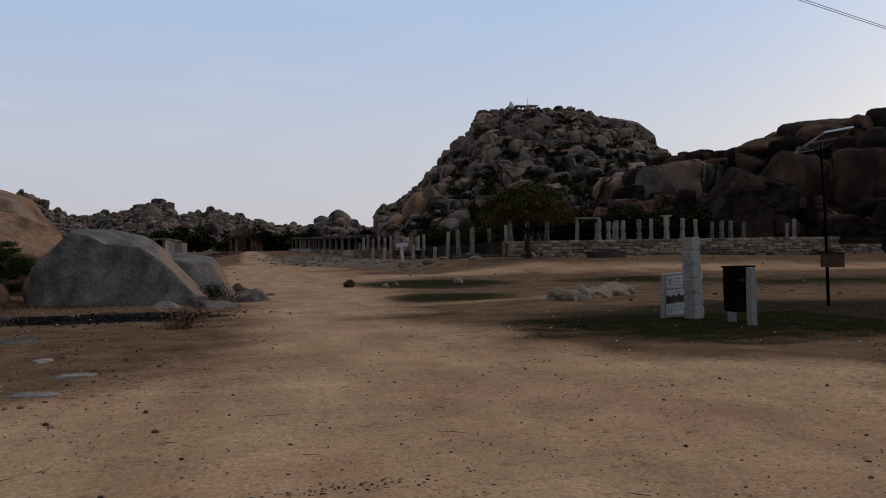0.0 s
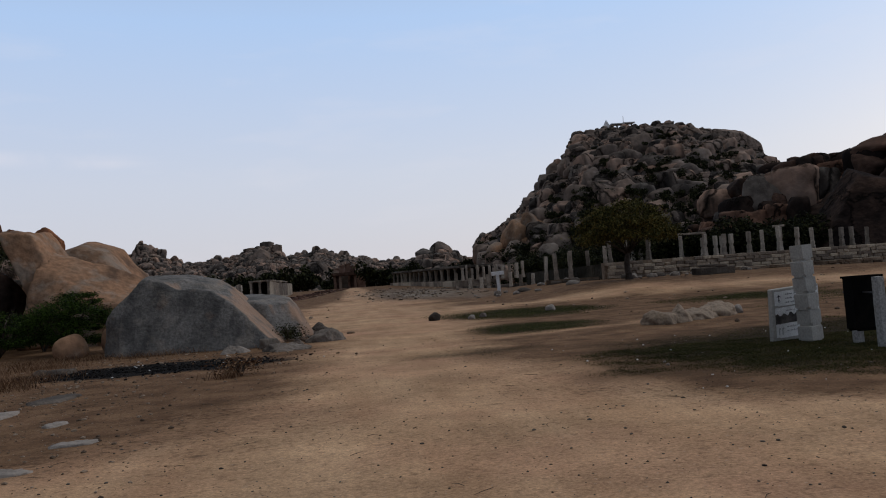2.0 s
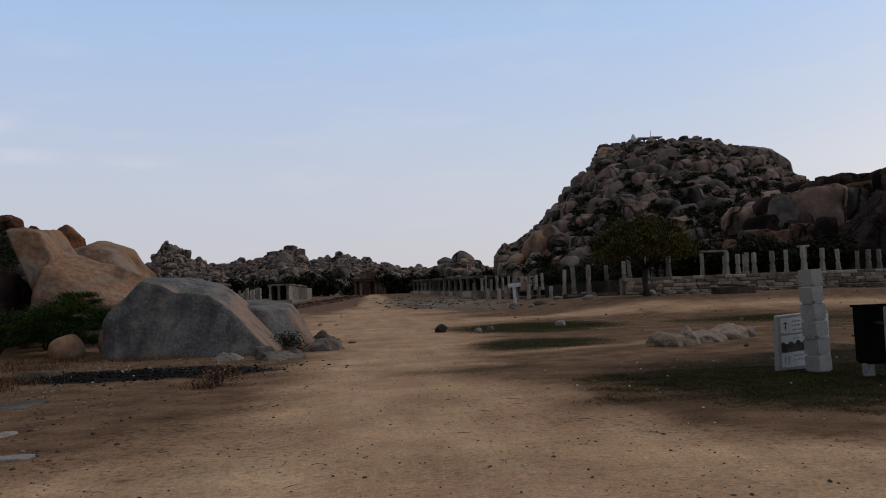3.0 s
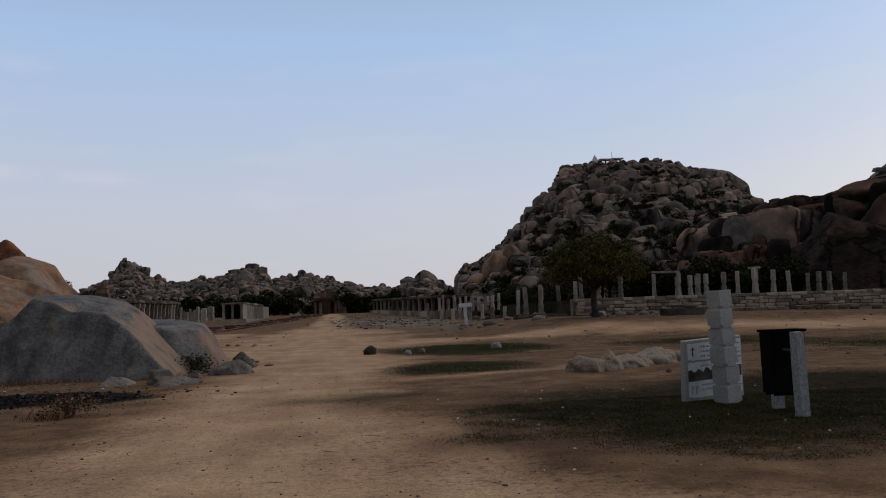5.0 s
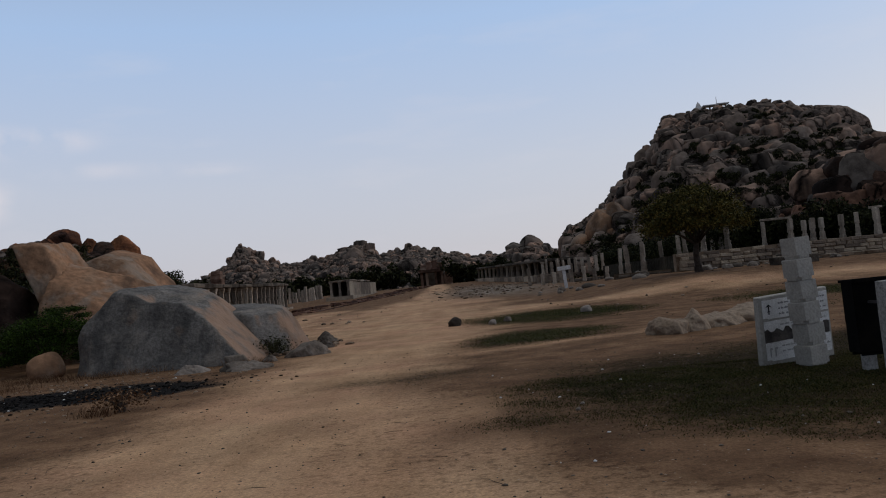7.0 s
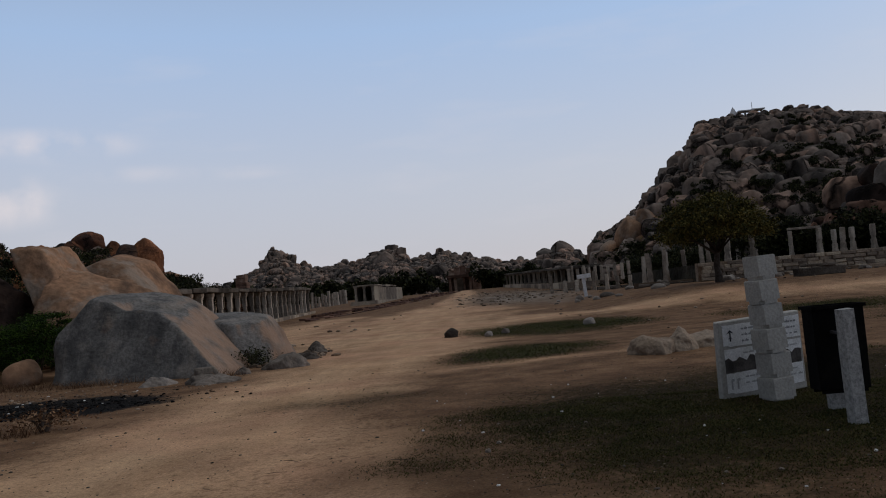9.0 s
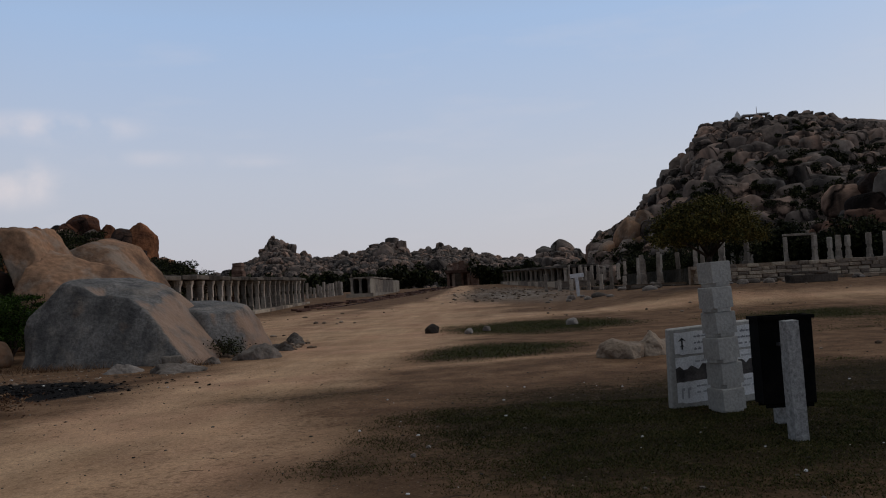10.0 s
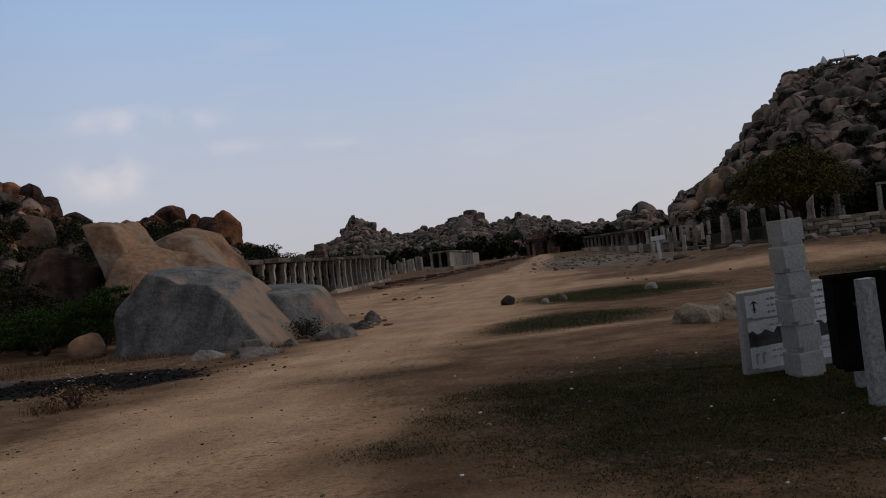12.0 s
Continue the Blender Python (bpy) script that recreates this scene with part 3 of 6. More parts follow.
stand("sloping_rock", [(-0.95, -0.1, 0.2, 2.2), (0.34, -0.42, 0.84, 1.2), (0, -0.97, 0.22, 1.6), (0, 1, 0.1, 1.4), (0, 0, -1, 1.7), (0.95, -0.2, 0.2, 2.35), (0.6, -0.78, 0.2, 2.1), (0.05, -0.8, 0.6, 1.45)],
      pose(-13.4, 38.9, 0), M_TAN, "sloping tan granite rock leaning on a taller rock", "rock", power=26, sub=6, rough=0.06, seed=23, freq=1.8, fine=0.006, sink=0.15)
stand("rounded_rock", [(-0.34, -0.2, 0.92, 2.05), (0.36, -0.12, 0.92, 2.2), (0.78, -0.1, 0.60, 2.22), (0.3, -0.75, 0.58, 2.0), (-0.25, -0.85, 0.45, 1.9), (1, -0.05, 0.1, 2.9), (-1, 0, 0, 2.4), (0, 1, 0, 2.2), (0, 0, -1, 2.4)],
      pose(-14.9, 43.2, 0), M_TAN, "rounded ochre granite rock behind the leaning rock", "rock", power=24, fine=0.008, sub=5, rough=0.05, seed=25, sink=0.1)
stand("low_rock", random_planes(random.Random(31), 1.6, 1.2, 1.0, 6), pose(-12.2, 36.8, 0), M_TAN, "low tan granite rock under the sloping rock", "rock", power=20, sub=5, rough=0.08, seed=31, sink=0.3)
stand("low_rock", worn_planes(random.Random(32), 2.3, 1.2, 2.2, 12), pose(-18.9, 40.0, 0), M_CRAG, "dark brown granite rock in the undergrowth", "rock", power=20, sub=5, rough=0.08, seed=33, sink=0.3)
for i, (x, y, sx, sy, sz) in enumerate(((-3.7, 24.6, 0.75, 0.28, 0.07), (-2.75, 27.9, 0.75, 0.45, 0.13), (-5.2, 25.0, 0.5, 0.22, 0.06), (-3.6, 26.6, 0.25, 0.2, 0.1), (-3.2, 31.6, 0.3, 0.22, 0.12), (-2.9, 33.2, 0.4, 0.25, 0.12), (-3.2, 34.2, 0.4, 0.25, 0.2), (-2.7, 30.6, 0.4, 0.25, 0.07))):
    stand("flat_rock", worn_planes(random.Random(40 + i), sx, sy, sz * 0.75, 12), pose(x, y, 0, 0, 0, 20 * i), M_RUBBLE, "low flat grey rock at the foot of the split boulder", "rock", group="rocks at the boulder's foot", power=24, sub=5, rough=0.16, seed=40 + i, sink=0.05)
stand("path_stone", worn_planes(random.Random(51), 0.25, 0.18, 0.17), pose(1.6, 35.6, 0), M_DARK, "small grey stone lying on the sandy path", "stone", power=26, sub=4, rough=0.12, seed=51, sink=0.03)
for i, (x, y, sx, sy, sz, deg) in enumerate(((6.3, 22.5, 0.42, 0.36, 0.2, 10), (6.95, 22.8, 0.34, 0.3, 0.18, 40), (7.7, 23.5, 0.65, 0.35, 0.14, 15), (8.7, 24.2, 0.6, 0.4, 0.16, 30))):
    stand("outcrop_rock", worn_planes(random.Random(60 + i), sx * 1.2, sy * 1.1, sz * 0.9, 12), pose(x, y, 0, 0, 0, deg), M_FIELD, "low pale rock outcrop lying in the soil", "rock", group="rock outcrop in the soil", power=20, sub=5, rough=0.2, seed=60 + i, sink=0.06)
for i, (x, y, s) in enumerate(((2.97, 34.3, 0.15), (3.6, 35.2, 0.16), (6.8, 36.5, 0.22), (2.8, 13.4, 0.03), (2.92, 13.82, 0.025), (9.6, 24.8, 0.2))):
    stand("loose_stone", worn_planes(random.Random(70 + i), s, s * 0.7, s * 0.6, 11), pose(x, y, 0), M_RUBBLE, "small pale loose stone on the ground", "stone", group="loose stones", power=22, sub=3, rough=0.1, seed=70 + i, sink=s * 0.1)


# ---- hills of boulders ----
def hill_slope(name, label, az0, az1, crest, r_foot, r_crest, r_back, mat, shape=0.85, steps=60):
    """A rising slope between two bearings seen from (0, 3); crest gives its height by bearing."""
    vs, fs, rows = [], [], 14
    for j in range(rows + 1):
        v = j / rows
        for i in range(steps + 1):
            a = az0 + (az1 - az0) * i / steps
            top = lerp_list(a, crest)
            if v < 0.75:
                k = v / 0.75
                r, z = r_foot + (r_crest - r_foot) * k, top * 0.93 * k ** shape
            else:
                k = (v - 0.75) / 0.25
                r, z = r_crest + (r_back - r_crest) * k, top * 0.93 * (1 - k) - 2 * k
            x, y = r * math.sin(radians(a)), 3 + r * math.cos(radians(a))
            z += 0.04 * top * noise.noise((x * 0.06, y * 0.06, 0))
            vs.append((x, y, max(z, ground_z(x, y) - 1.5)))
    w = steps + 1
    for j in range(rows):
        for i in range(steps):
            fs.append((j * w + i, (j + 1) * w + i, (j + 1) * w + i + 1, j * w + i + 1))
    ob = thing(name, Matrix(), label, "hill", kind="structure")
    put("slope", mesh_of("slope", vs, fs, mat, True), ob)
    return ob


def on_slope(a, k, crest, r_foot, r_crest, shape=0.85):
    r = r_foot + (r_crest - r_foot) * k
    return Vector((r * math.sin(radians(a)), 3 + r * math.cos(radians(a)), lerp_list(a, crest) * 0.95 * k ** shape))


def under_crest(p, s, a, crest, r_crest, eye=1.5):
    """Lower a boulder until its top stays under the hill's skyline at its bearing."""
    r = math.hypot(p.x, p.y - 3)
    half = math.degrees(s / r)
    top = min(lerp_list(a + d, crest) for d in (-0.8 * half, 0, 0.8 * half))
    p.z = min(p.z, eye + (top - eye) * r / r_crest - 0.72 * s)
    return p


STOCK = {}
for n_sub in (2, 3, 4):
    STOCK[n_sub] = []
    for i in range(14):
        r_ = random.Random(200 + i)
        shape = worn_planes(r_, 1.12, r_.uniform(0.85, 1.1), r_.uniform(0.8, 1.0), 13) if i % 2 else random_planes(r_, 1.0, r_.uniform(0.75, 1.0), r_.uniform(0.7, 0.95), 8)
        STOCK[n_sub].append(rock_verts(shape, r_.choice((26, 36)) if i % 2 else r_.choice((14, 20, 30)), n_sub, 0.08, 200 + i, 1.7))
ROCK_MESH = {}


def stock_mesh(i, mat, sub=3):
    if (i, mat.name, sub) not in ROCK_MESH:
        p, f = STOCK[sub][i]
        ROCK_MESH[(i, mat.name, sub)] = mesh_of("boulder", [tuple(v) for v in p], f, mat, True)
    return ROCK_MESH[(i, mat.name, sub)]


def joined_rocks(name, items, mat, parent, sub=2):
    """items: (stock number, matrix). One mesh of many stones."""
    vs, fs = [], []
    for i, m in items:
        p, f = STOCK[sub][i]
        a = np.array(m)
        q = p @ a[:3, :3].T + a[:3, 3]
        o = len(vs)
        vs.extend(map(tuple, q))
        fs.extend([[k + o for k in t] for t in f])
    ob = put(name, mesh_of(name, vs, fs, mat, True), parent)
    ob["kind"] = "stuff"
    return ob


def rock_pose(p, s, rng, flat=0.75):
    return Matrix.LocRotScale(p, Euler((rng.uniform(-0.2, 0.2), rng.uniform(-0.2, 0.2), rng.uniform(0, 6.28))), (s * rng.uniform(0.85, 1.3), s * rng.uniform(0.8, 1.1), s * flat * rng.uniform(0.8, 1.25)))


def leaf_cloud(bushes, leaf, per, seed, flat=0.75):
    """Leaves for many bushes (x, y, z, radius): small crossed blades scattered through uneven clumps."""
    rng = np.random.RandomState(seed)
    vs, fs = [], []
    for x, y, z, r in bushes:
        n = int(per * max(0.4, min(2.0, r)))
        lobes = [(rng.normal(0, 0.45, 3) * (1, 1, 0.5), rng.uniform(0.35, 0.65)) for _ in range(5)]
        for _ in range(n):
            c, lr = lobes[rng.randint(5)]
            d = rng.normal(0, 1, 3)
            d /= np.linalg.norm(d)
            p = (c + d * lr * rng.uniform(0.6, 1.05)) * (r, r, r * flat) + (x, y, z + r * flat * 0.55)
            u = rng.normal(0, 1, 3)
            u /= np.linalg.norm(u)
            w = np.cross(u, rng.normal(0, 1, 3))
            w /= np.linalg.norm(w) + 1e-9
            s = leaf * rng.uniform(0.6, 1.5)
            o = len(vs)
            vs += [tuple(p - u * s), tuple(p + w * s * 0.45), tuple(p + u * s), tuple(p - w * s * 0.45)]
            fs.append((o, o + 1, o + 2, o + 3))
    return vs, fs


def scrub(name, bushes, leaf, per, seed, mat, label, category="shrubs", flat=0.75):
    vs, fs = leaf_cloud(bushes, leaf, per, seed, flat)
    return tagged(new(name, mesh_of(name, vs, fs, mat)), label, category, kind="stuff")


# scree and scrub, its colour darkened further as crevice shade between boulders
M_SLOPE = material("shaded_scree_and_scrub", ((0.014, 0.014, 0.010), (0.035, 0.032, 0.023), (0.075, 0.063, 0.047)), 0.25, 2.0, 0.95, 0.8, bump_scale=1.0)

# main hill
CREST_MAIN = ((5.5, 6), (7.4, 10.5), (8.5, 13.2), (10.2, 15.5), (11.1, 17.9), (11.7, 19.5), (12.2, 22.1), (12.9, 24.8), (14.0, 29.3), (14.7, 31.6), (15.3, 33.9), (15.6, 36.6), (15.9, 39.1), (16.4, 40.4), (18.1, 41.0), (20.0, 40.9), (22.7, 40.0), (24.9, 37.5), (27.0, 34.6), (28.1, 30.8), (28.8, 27.5), (29.9, 25.3), (34, 22), (48, 20))
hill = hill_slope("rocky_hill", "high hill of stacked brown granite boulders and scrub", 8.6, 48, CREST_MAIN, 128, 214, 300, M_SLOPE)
rng = random.Random(5)
cands = []
for row in range(66):
    k = row / 65
    r_here = 128 + 86 * k
    size0 = (1.6 - 0.3 * k) * (0.65 if k > 0.93 else 1.0)
    a = 8.8 + rng.uniform(0, 0.5)
    while a < 44:
        top = lerp_list(a, CREST_MAIN)
        s = size0 * rng.choice((0.45, 0.6, 0.8, 1.0, 1.25, 1.8)) * (0.55 + 0.45 * min(1, top / 25))
        wild = 0.5 if a < 16 and k < 0.8 else 0.4 if k < 0.35 else 0.12
        if (20.2 < a < 21.7 and 0.64 < k < 0.74) or not (15.5 < a < 28 and k > 0.75) and rng.random() < wild:
            a += math.degrees(s * 1.2 / r_here)
            continue
        p = on_slope(a + rng.uniform(-0.2, 0.2), min(1, max(0.02, k + rng.uniform(-0.04, 0.04))), CREST_MAIN, 128, 214)
        under_crest(p, s, a, CREST_MAIN, 214)
        p.z = max(p.z, ground_z(p.x, p.y) + s * 0.2)
        cands.append((p, s, a, k))
        a += math.degrees(s * rng.uniform(1.35, 1.8) / r_here)
cands.sort(key=lambda c: -c[1])
n_part, rest = 0, []
for p, s, a, k in cands:
    m = rock_pose(p, s, rng, rng.choice((0.8, 1.0, 1.2)))
    if n_part < 290 and a < 36:
        put("boulder", stock_mesh(rng.randrange(14), M_ROCK), hill, m)
        n_part += 1
    else:
        rest.append((rng.randrange(14), m))
joined_rocks("boulders", rest, M_ROCK, hill)
for x, y, z, size in ((31.6, 158, 10.6, 2.6), (34.2, 158, 12.0, 2.8), (36.2, 159, 11.0, 2.2), (33.0, 157, 8.2, 2.2), (54.9, 152, 14.6, 2.9), (27.5, 158, 7.6, 2.4), (63.0, 160, 17.0, 2.8)):
    put("boulder", stock_mesh(rng.randrange(14), M_TAN), hill, rock_pose(Vector((x, y, z)), size, rng, 1.0), "ochre boulder with a fresh face")
dome = rock_mesh("summit_slab", [(0.62, -0.3, 0.72, 4.6), (0.1, -0.3, 0.95, 4.8), (-0.9, -0.3, 0.3, 5.2), (0, -0.95, 0.3, 4.4), (0, 1, 0, 4), (0, 0, -1, 5), (0.9, -0.4, 0.1, 5.6)], M_ROCK, power=16, sub=5, rough=0.05, seed=91, freq=1.6)
put("summit_slab", dome, hill, pose(93.2, 186.5, 28.6), "smooth sloping slab below the hilltop")

# right-hand crags
CREST_R = ((21, 4), (23.4, 7.5), (25.9, 10.5), (27.5, 13.0), (28.5, 14.3), (29.5, 13.5), (29.8, 14.8), (31.6, 14.7), (32.0, 13.4), (33.5, 13.5), (33.7, 15.1), (34.9, 16.4), (37.9, 17.1), (40.2, 17.6), (43, 17.6), (55, 17), (70, 14))
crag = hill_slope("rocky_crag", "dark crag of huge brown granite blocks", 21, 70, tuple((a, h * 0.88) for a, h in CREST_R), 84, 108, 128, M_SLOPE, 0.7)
blocks = []
for k, s0, fl in ((0.12, 1.5, 0.9), (0.34, 2.0, 1.2), (0.56, 2.1, 1.2), (0.78, 2.0, 1.0), (0.97, 1.9, 0.75)):
    a = 22.5 + 3 * k
    while a < 66:
        s = s0 * rng.uniform(0.7, 1.35) * (0.8 if a < 29 else 1.0 if a < 33 else 1.35)
        blocks.append((a, k + rng.uniform(-0.05, 0.05), s, fl * rng.uniform(0.85, 1.2)))
        a += math.degrees(s * rng.uniform(1.3, 1.6) / 100)
for a, k, s, fl in blocks:
    p = under_crest(on_slope(a, min(1, k), CREST_R, 84, 108, 0.7), s * max(1, fl), a, CREST_R, 108)
    put("boulder", stock_mesh(2 * rng.randrange(7), M_CRAG if rng.random() < 0.85 else M_ROCK, 4), crag, rock_pose(p, s, rng, fl))
# pillars of stacked blocks
for x, y, z, sx, sz, mt in ((50.4, 92, 10.6, 1.7, 2.9, M_CRAG), (53.1, 90.5, 12.3, 1.7, 1.9, M_RED), (53.3, 90.5, 8.8, 1.7, 1.8, M_CRAG), (55.6, 88.5, 10.0, 1.9, 3.2, M_CRAG), (48.2, 93, 9.8, 1.5, 2.8, M_ROCK), (46.0, 94, 10.2, 1.9, 2.0, M_RED), (43.0, 95, 9.0, 2.2, 2.2, M_ROCK), (45.0, 92, 6.3, 2.4, 1.9, M_CRAG), (49.0, 90, 6.0, 2.2, 1.8, M_CRAG)):
    put("boulder", stock_mesh(2 * rng.randrange(7), mt, 4), crag, Matrix.LocRotScale((x, y, z), Euler((rng.uniform(-0.06, 0.06), rng.uniform(-0.06, 0.06), rng.uniform(-0.4, 0.4))), (sx, 1.8, sz)), "upright weathered block")
slab = rock_mesh("leaning_slab", [(-0.84, -0.3, 0.42, 2.35), (0.42, -0.3, 0.85, 2.9), (0.93, -0.1, -0.2, 2.9), (0, -0.97, 0.25, 1.3), (0, 1, 0, 2.2), (0, 0, -1, 4.4), (0.1, -0.9, 0.4, 1.5)], M_CRAG, power=34, sub=5, rough=0.05, seed=77, freq=1.6)
put("leaning_slab", slab, crag, pose(48.2, 73.2, 5.4, 0, 0, -22) @ Matrix.Diagonal((1.45, 1.0, 1.02, 1)), "huge leaning dark red slab")
low = rock_mesh("leaning_slab", [(-0.55, -0.3, 0.8, 1.3), (0.5, -0.4, 0.77, 1.7), (0, -0.95, 0.3, 1.5), (1, 0, 0, 2.6), (0, 1, 0, 2), (0, 0, -1, 3.0), (-1, 0, 0, 4)], M_ROCK, power=26, sub=5, rough=0.05, seed=79, freq=1.6)
put("leaning_slab", low, crag, pose(56.6, 72.4, 3.5, 0, 0, 20), "grey sloping slab at the crag's foot")
put("capstone", stock_mesh(4, M_CRAG, 4), crag, Matrix.LocRotScale((57.2, 83.5, 13.3), Euler((0.05, -0.16, 0.5)), (3.9, 3.4, 1.5)), "overhanging flat capstone")
put("capstone", stock_mesh(6, M_CRAG, 4), crag, Matrix.LocRotScale((62.8, 79.6, 14.2), Euler((0.0, 0.04, 0.2)), (3.4, 3.0, 1.9)), "overhanging flat capstone")
put("capstone", stock_mesh(8, M_CRAG, 4), crag, Matrix.LocRotScale((69.0, 77.6, 12.6), Euler((0.0, 0.04, 0.9)), (4.6, 3.6, 2.4)), "overhanging flat capstone")
put("boulder", stock_mesh(2, M_CRAG, 4), crag, Matrix.LocRotScale((58.4, 78.5, 9.2), Euler((0, 0, 0.6)), (2.9, 2.4, 3.0)), "broad upright dark block")
put("boulder", stock_mesh(12, M_CRAG, 4), crag, Matrix.LocRotScale((55.0, 82.0, 10.8), Euler((0, 0.1, 0.3)), (1.8, 2.2, 1.7)), "red-brown block under the capstone")
put("boulder", stock_mesh(5, M_ROCK, 4), crag, Matrix.LocRotScale((60.2, 74.0, 7.2), Euler((0, 0.1, 0.3)), (1.7, 1.7, 1.6)), "rounded grey-brown block")
rest = []
for _ in range(260):
    a, k, size = rng.uniform(21.5, 66), rng.random(), rng.uniform(0.5, 1.3)
    rest.append((rng.randrange(14), rock_pose(under_crest(on_slope(a, k, CREST_R, 84, 108, 0.7), size, a, CREST_R, 108), size, rng, 0.9)))
joined_rocks("boulders", rest, M_CRAG, crag)

# left hill
CREST_L = ((-75, 20), (-45, 20), (-33.8, 16.3), (-32.7, 15.6), (-31.4, 14.2), (-30.9, 12.4), (-29.4, 11.9), (-29.1, 10.9), (-27.3, 11.0), (-26.2, 11.2), (-25.0, 11.0), (-23.0, 10.9), (-22.2, 9.6), (-20.6, 8.6), (-19.6, 7.2), (-18.1, 6.3), (-15.5, 4.0), (-13, 2))
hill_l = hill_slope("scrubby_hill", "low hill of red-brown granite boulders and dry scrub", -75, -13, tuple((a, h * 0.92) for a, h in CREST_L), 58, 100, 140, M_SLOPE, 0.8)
ROUND = [rock_mesh("boulder", worn_planes(random.Random(230 + i), 1.0, 0.9, random.Random(i).uniform(0.75, 1.0), 12), (M_RED, M_RUST_ROCK, M_ROCK)[i % 3], power=(12, 18, 26)[i % 3], sub=4, rough=0.08, seed=230 + i) for i in range(9)]
spread = []
for row in range(13):
    k = row / 12
    a = -40 + rng.uniform(0, 0.5)
    while a < -17.5:
        size = rng.choice((0.5, 0.7, 0.9, 1.2, 1.7)) * (1.25 if a < -29 else 0.9)
        if rng.random() < 0.72:
            spread.append((a, min(1, max(0.05, k + rng.uniform(-0.04, 0.04))), size))
        a += math.degrees(size * rng.uniform(1.4, 2.2) / (58 + 42 * k))
for a, k, size in sorted(spread, key=lambda c: -c[2])[:280]:
    p = under_crest(on_slope(a, k, CREST_L, 58, 100, 0.8), size, a, CREST_L, 100)
    put("boulder", ROUND[rng.randrange(9)], hill_l, rock_pose(p, size, rng, rng.uniform(0.75, 1.0)))
# the large boulders on its skyline: bearing, middle height, half width, half height
for i, (az, cz, sx, sz, mt) in enumerate(((-20.55, 8.5, 1.6, 2.3, M_RUST_ROCK), (-21.75, 8.9, 1.5, 1.5, M_RED), (-23.95, 10.4, 1.7, 1.65, M_RUST_ROCK), (-22.55, 9.9, 0.75, 1.15, M_RUST_ROCK), (-25.3, 9.8, 1.5, 1.1, M_RED), (-19.2, 6.1, 1.3, 0.9, M_TAN), (-22.4, 7.2, 1.6, 1.2, M_TAN), (-18.4, 5.6, 1.0, 0.9, M_RED),
                                       (-33.4, 14.3, 1.6, 1.5, M_RUST_ROCK), (-32.3, 13.9, 1.5, 1.6, M_RED), (-31.2, 12.6, 1.1, 1.5, M_RED), (-29.9, 10.9, 1.6, 1.0, M_RED), (-34.6, 14.9, 1.8, 1.6, M_RUST_ROCK))):
    me = rock_mesh("boulder", worn_planes(random.Random(210 + i), sx * 1.15, sx, sz * 1.12, 12), mt, power=(26, 20, 34)[i % 3], sub=4, rough=0.07, seed=210 + i)
    put("boulder", me, hill_l, pose(99 * math.sin(radians(az)), 3 + 99 * math.cos(radians(az)), cz, 0, 0, 35 * i), "large red-brown boulder on the skyline")
rest = []
for _ in range(420):
    a, k, size = rng.uniform(-60, -14), rng.random() ** 0.8, rng.choice((0.3, 0.4, 0.6, 0.8))
    rest.append((rng.randrange(14), rock_pose(under_crest(on_slope(a, k, CREST_L, 58, 100, 0.8), size, a, CREST_L, 100), size, rng, 0.8)))
joined_rocks("boulders", rest, M_RED, hill_l)

# far ridge
CREST_F = ((-40, 12), (-22, 13), (-18.1, 15), (-16.2, 18), (-14.6, 24), (-13.7, 28.5), (-12.7, 24), (-10.3, 21), (-8.0, 22.5), (-7.2, 24.5), (-5.8, 26.5), (-4.4, 21.5), (-2.2, 23.0), (-0.4, 19.5), (1.9, 16.8), (3.9, 16.0), (9, 14), (14, 13))
ridge = hill_slope("distant_ridge", "distant ridge of grey-brown granite boulders", -40, 14, CREST_F, 270, 395, 480, M_SLOPE, 0.8)
items = []
for _ in range(3000):
    a, k = rng.uniform(-26, 12), rng.random() ** 0.7
    p = on_slope(a, k, CREST_F, 270, 395, 0.8)
    items.append((p, rng.choice((0.7, 0.9, 1.2, 1.6, 2.3)), a, k))
for a, k, s in ((-13.75, 1.0, 3.4), (-13.4, 1.0, 3.0), (-14.1, 0.98, 2.6), (-13.0, 0.97, 2.6), (-14.4, 0.95, 2.2), (-5.8, 1.0, 3.2), (-6.3, 0.99, 3.0), (-5.2, 0.99, 3.2), (-4.8, 0.97, 2.6), (-6.8, 0.98, 2.4), (-7.3, 1.0, 1.8), (-2.3, 1.0, 3.2), (-1.9, 0.98, 3.0), (-0.5, 1.0, 2.6), (-6.2, 0.7, 5.0), (-2.5, 0.35, 5.0), (-9.0, 0.98, 2.4)):
    items.append((on_slope(a, k, CREST_F, 270, 395, 0.8), s, a, k))
items.sort(key=lambda c: -c[1])
for i, (p, s, a, k) in enumerate(items[:200]):
    put("boulder", stock_mesh(rng.randrange(14), M_ROCK, 2), ridge, rock_pose(p, s, rng, 1.25 if k > 0.97 else 0.95))
for dx, dz, size in ((-0.6, 4.2, 1.5), (0.9, 2.4, 2.0), (-1.6, 2.0, 2.0), (3.2, 0.6, 2.3), (-3.4, -0.4, 2.2), (5.6, -1.2, 2.2), (0.6, 0.2, 2.6), (-5.6, -2.6, 2.2), (8.0, -2.4, 2.4), (2.0, -1.5, 2.8)):
    put("boulder", stock_mesh(rng.randrange(14), M_ROCK, 3), ridge, rock_pose(on_slope(-13.8, 1.0, CREST_F, 270, 395, 0.8) + Vector((dx, 0, dz)), size, rng, 1.3))
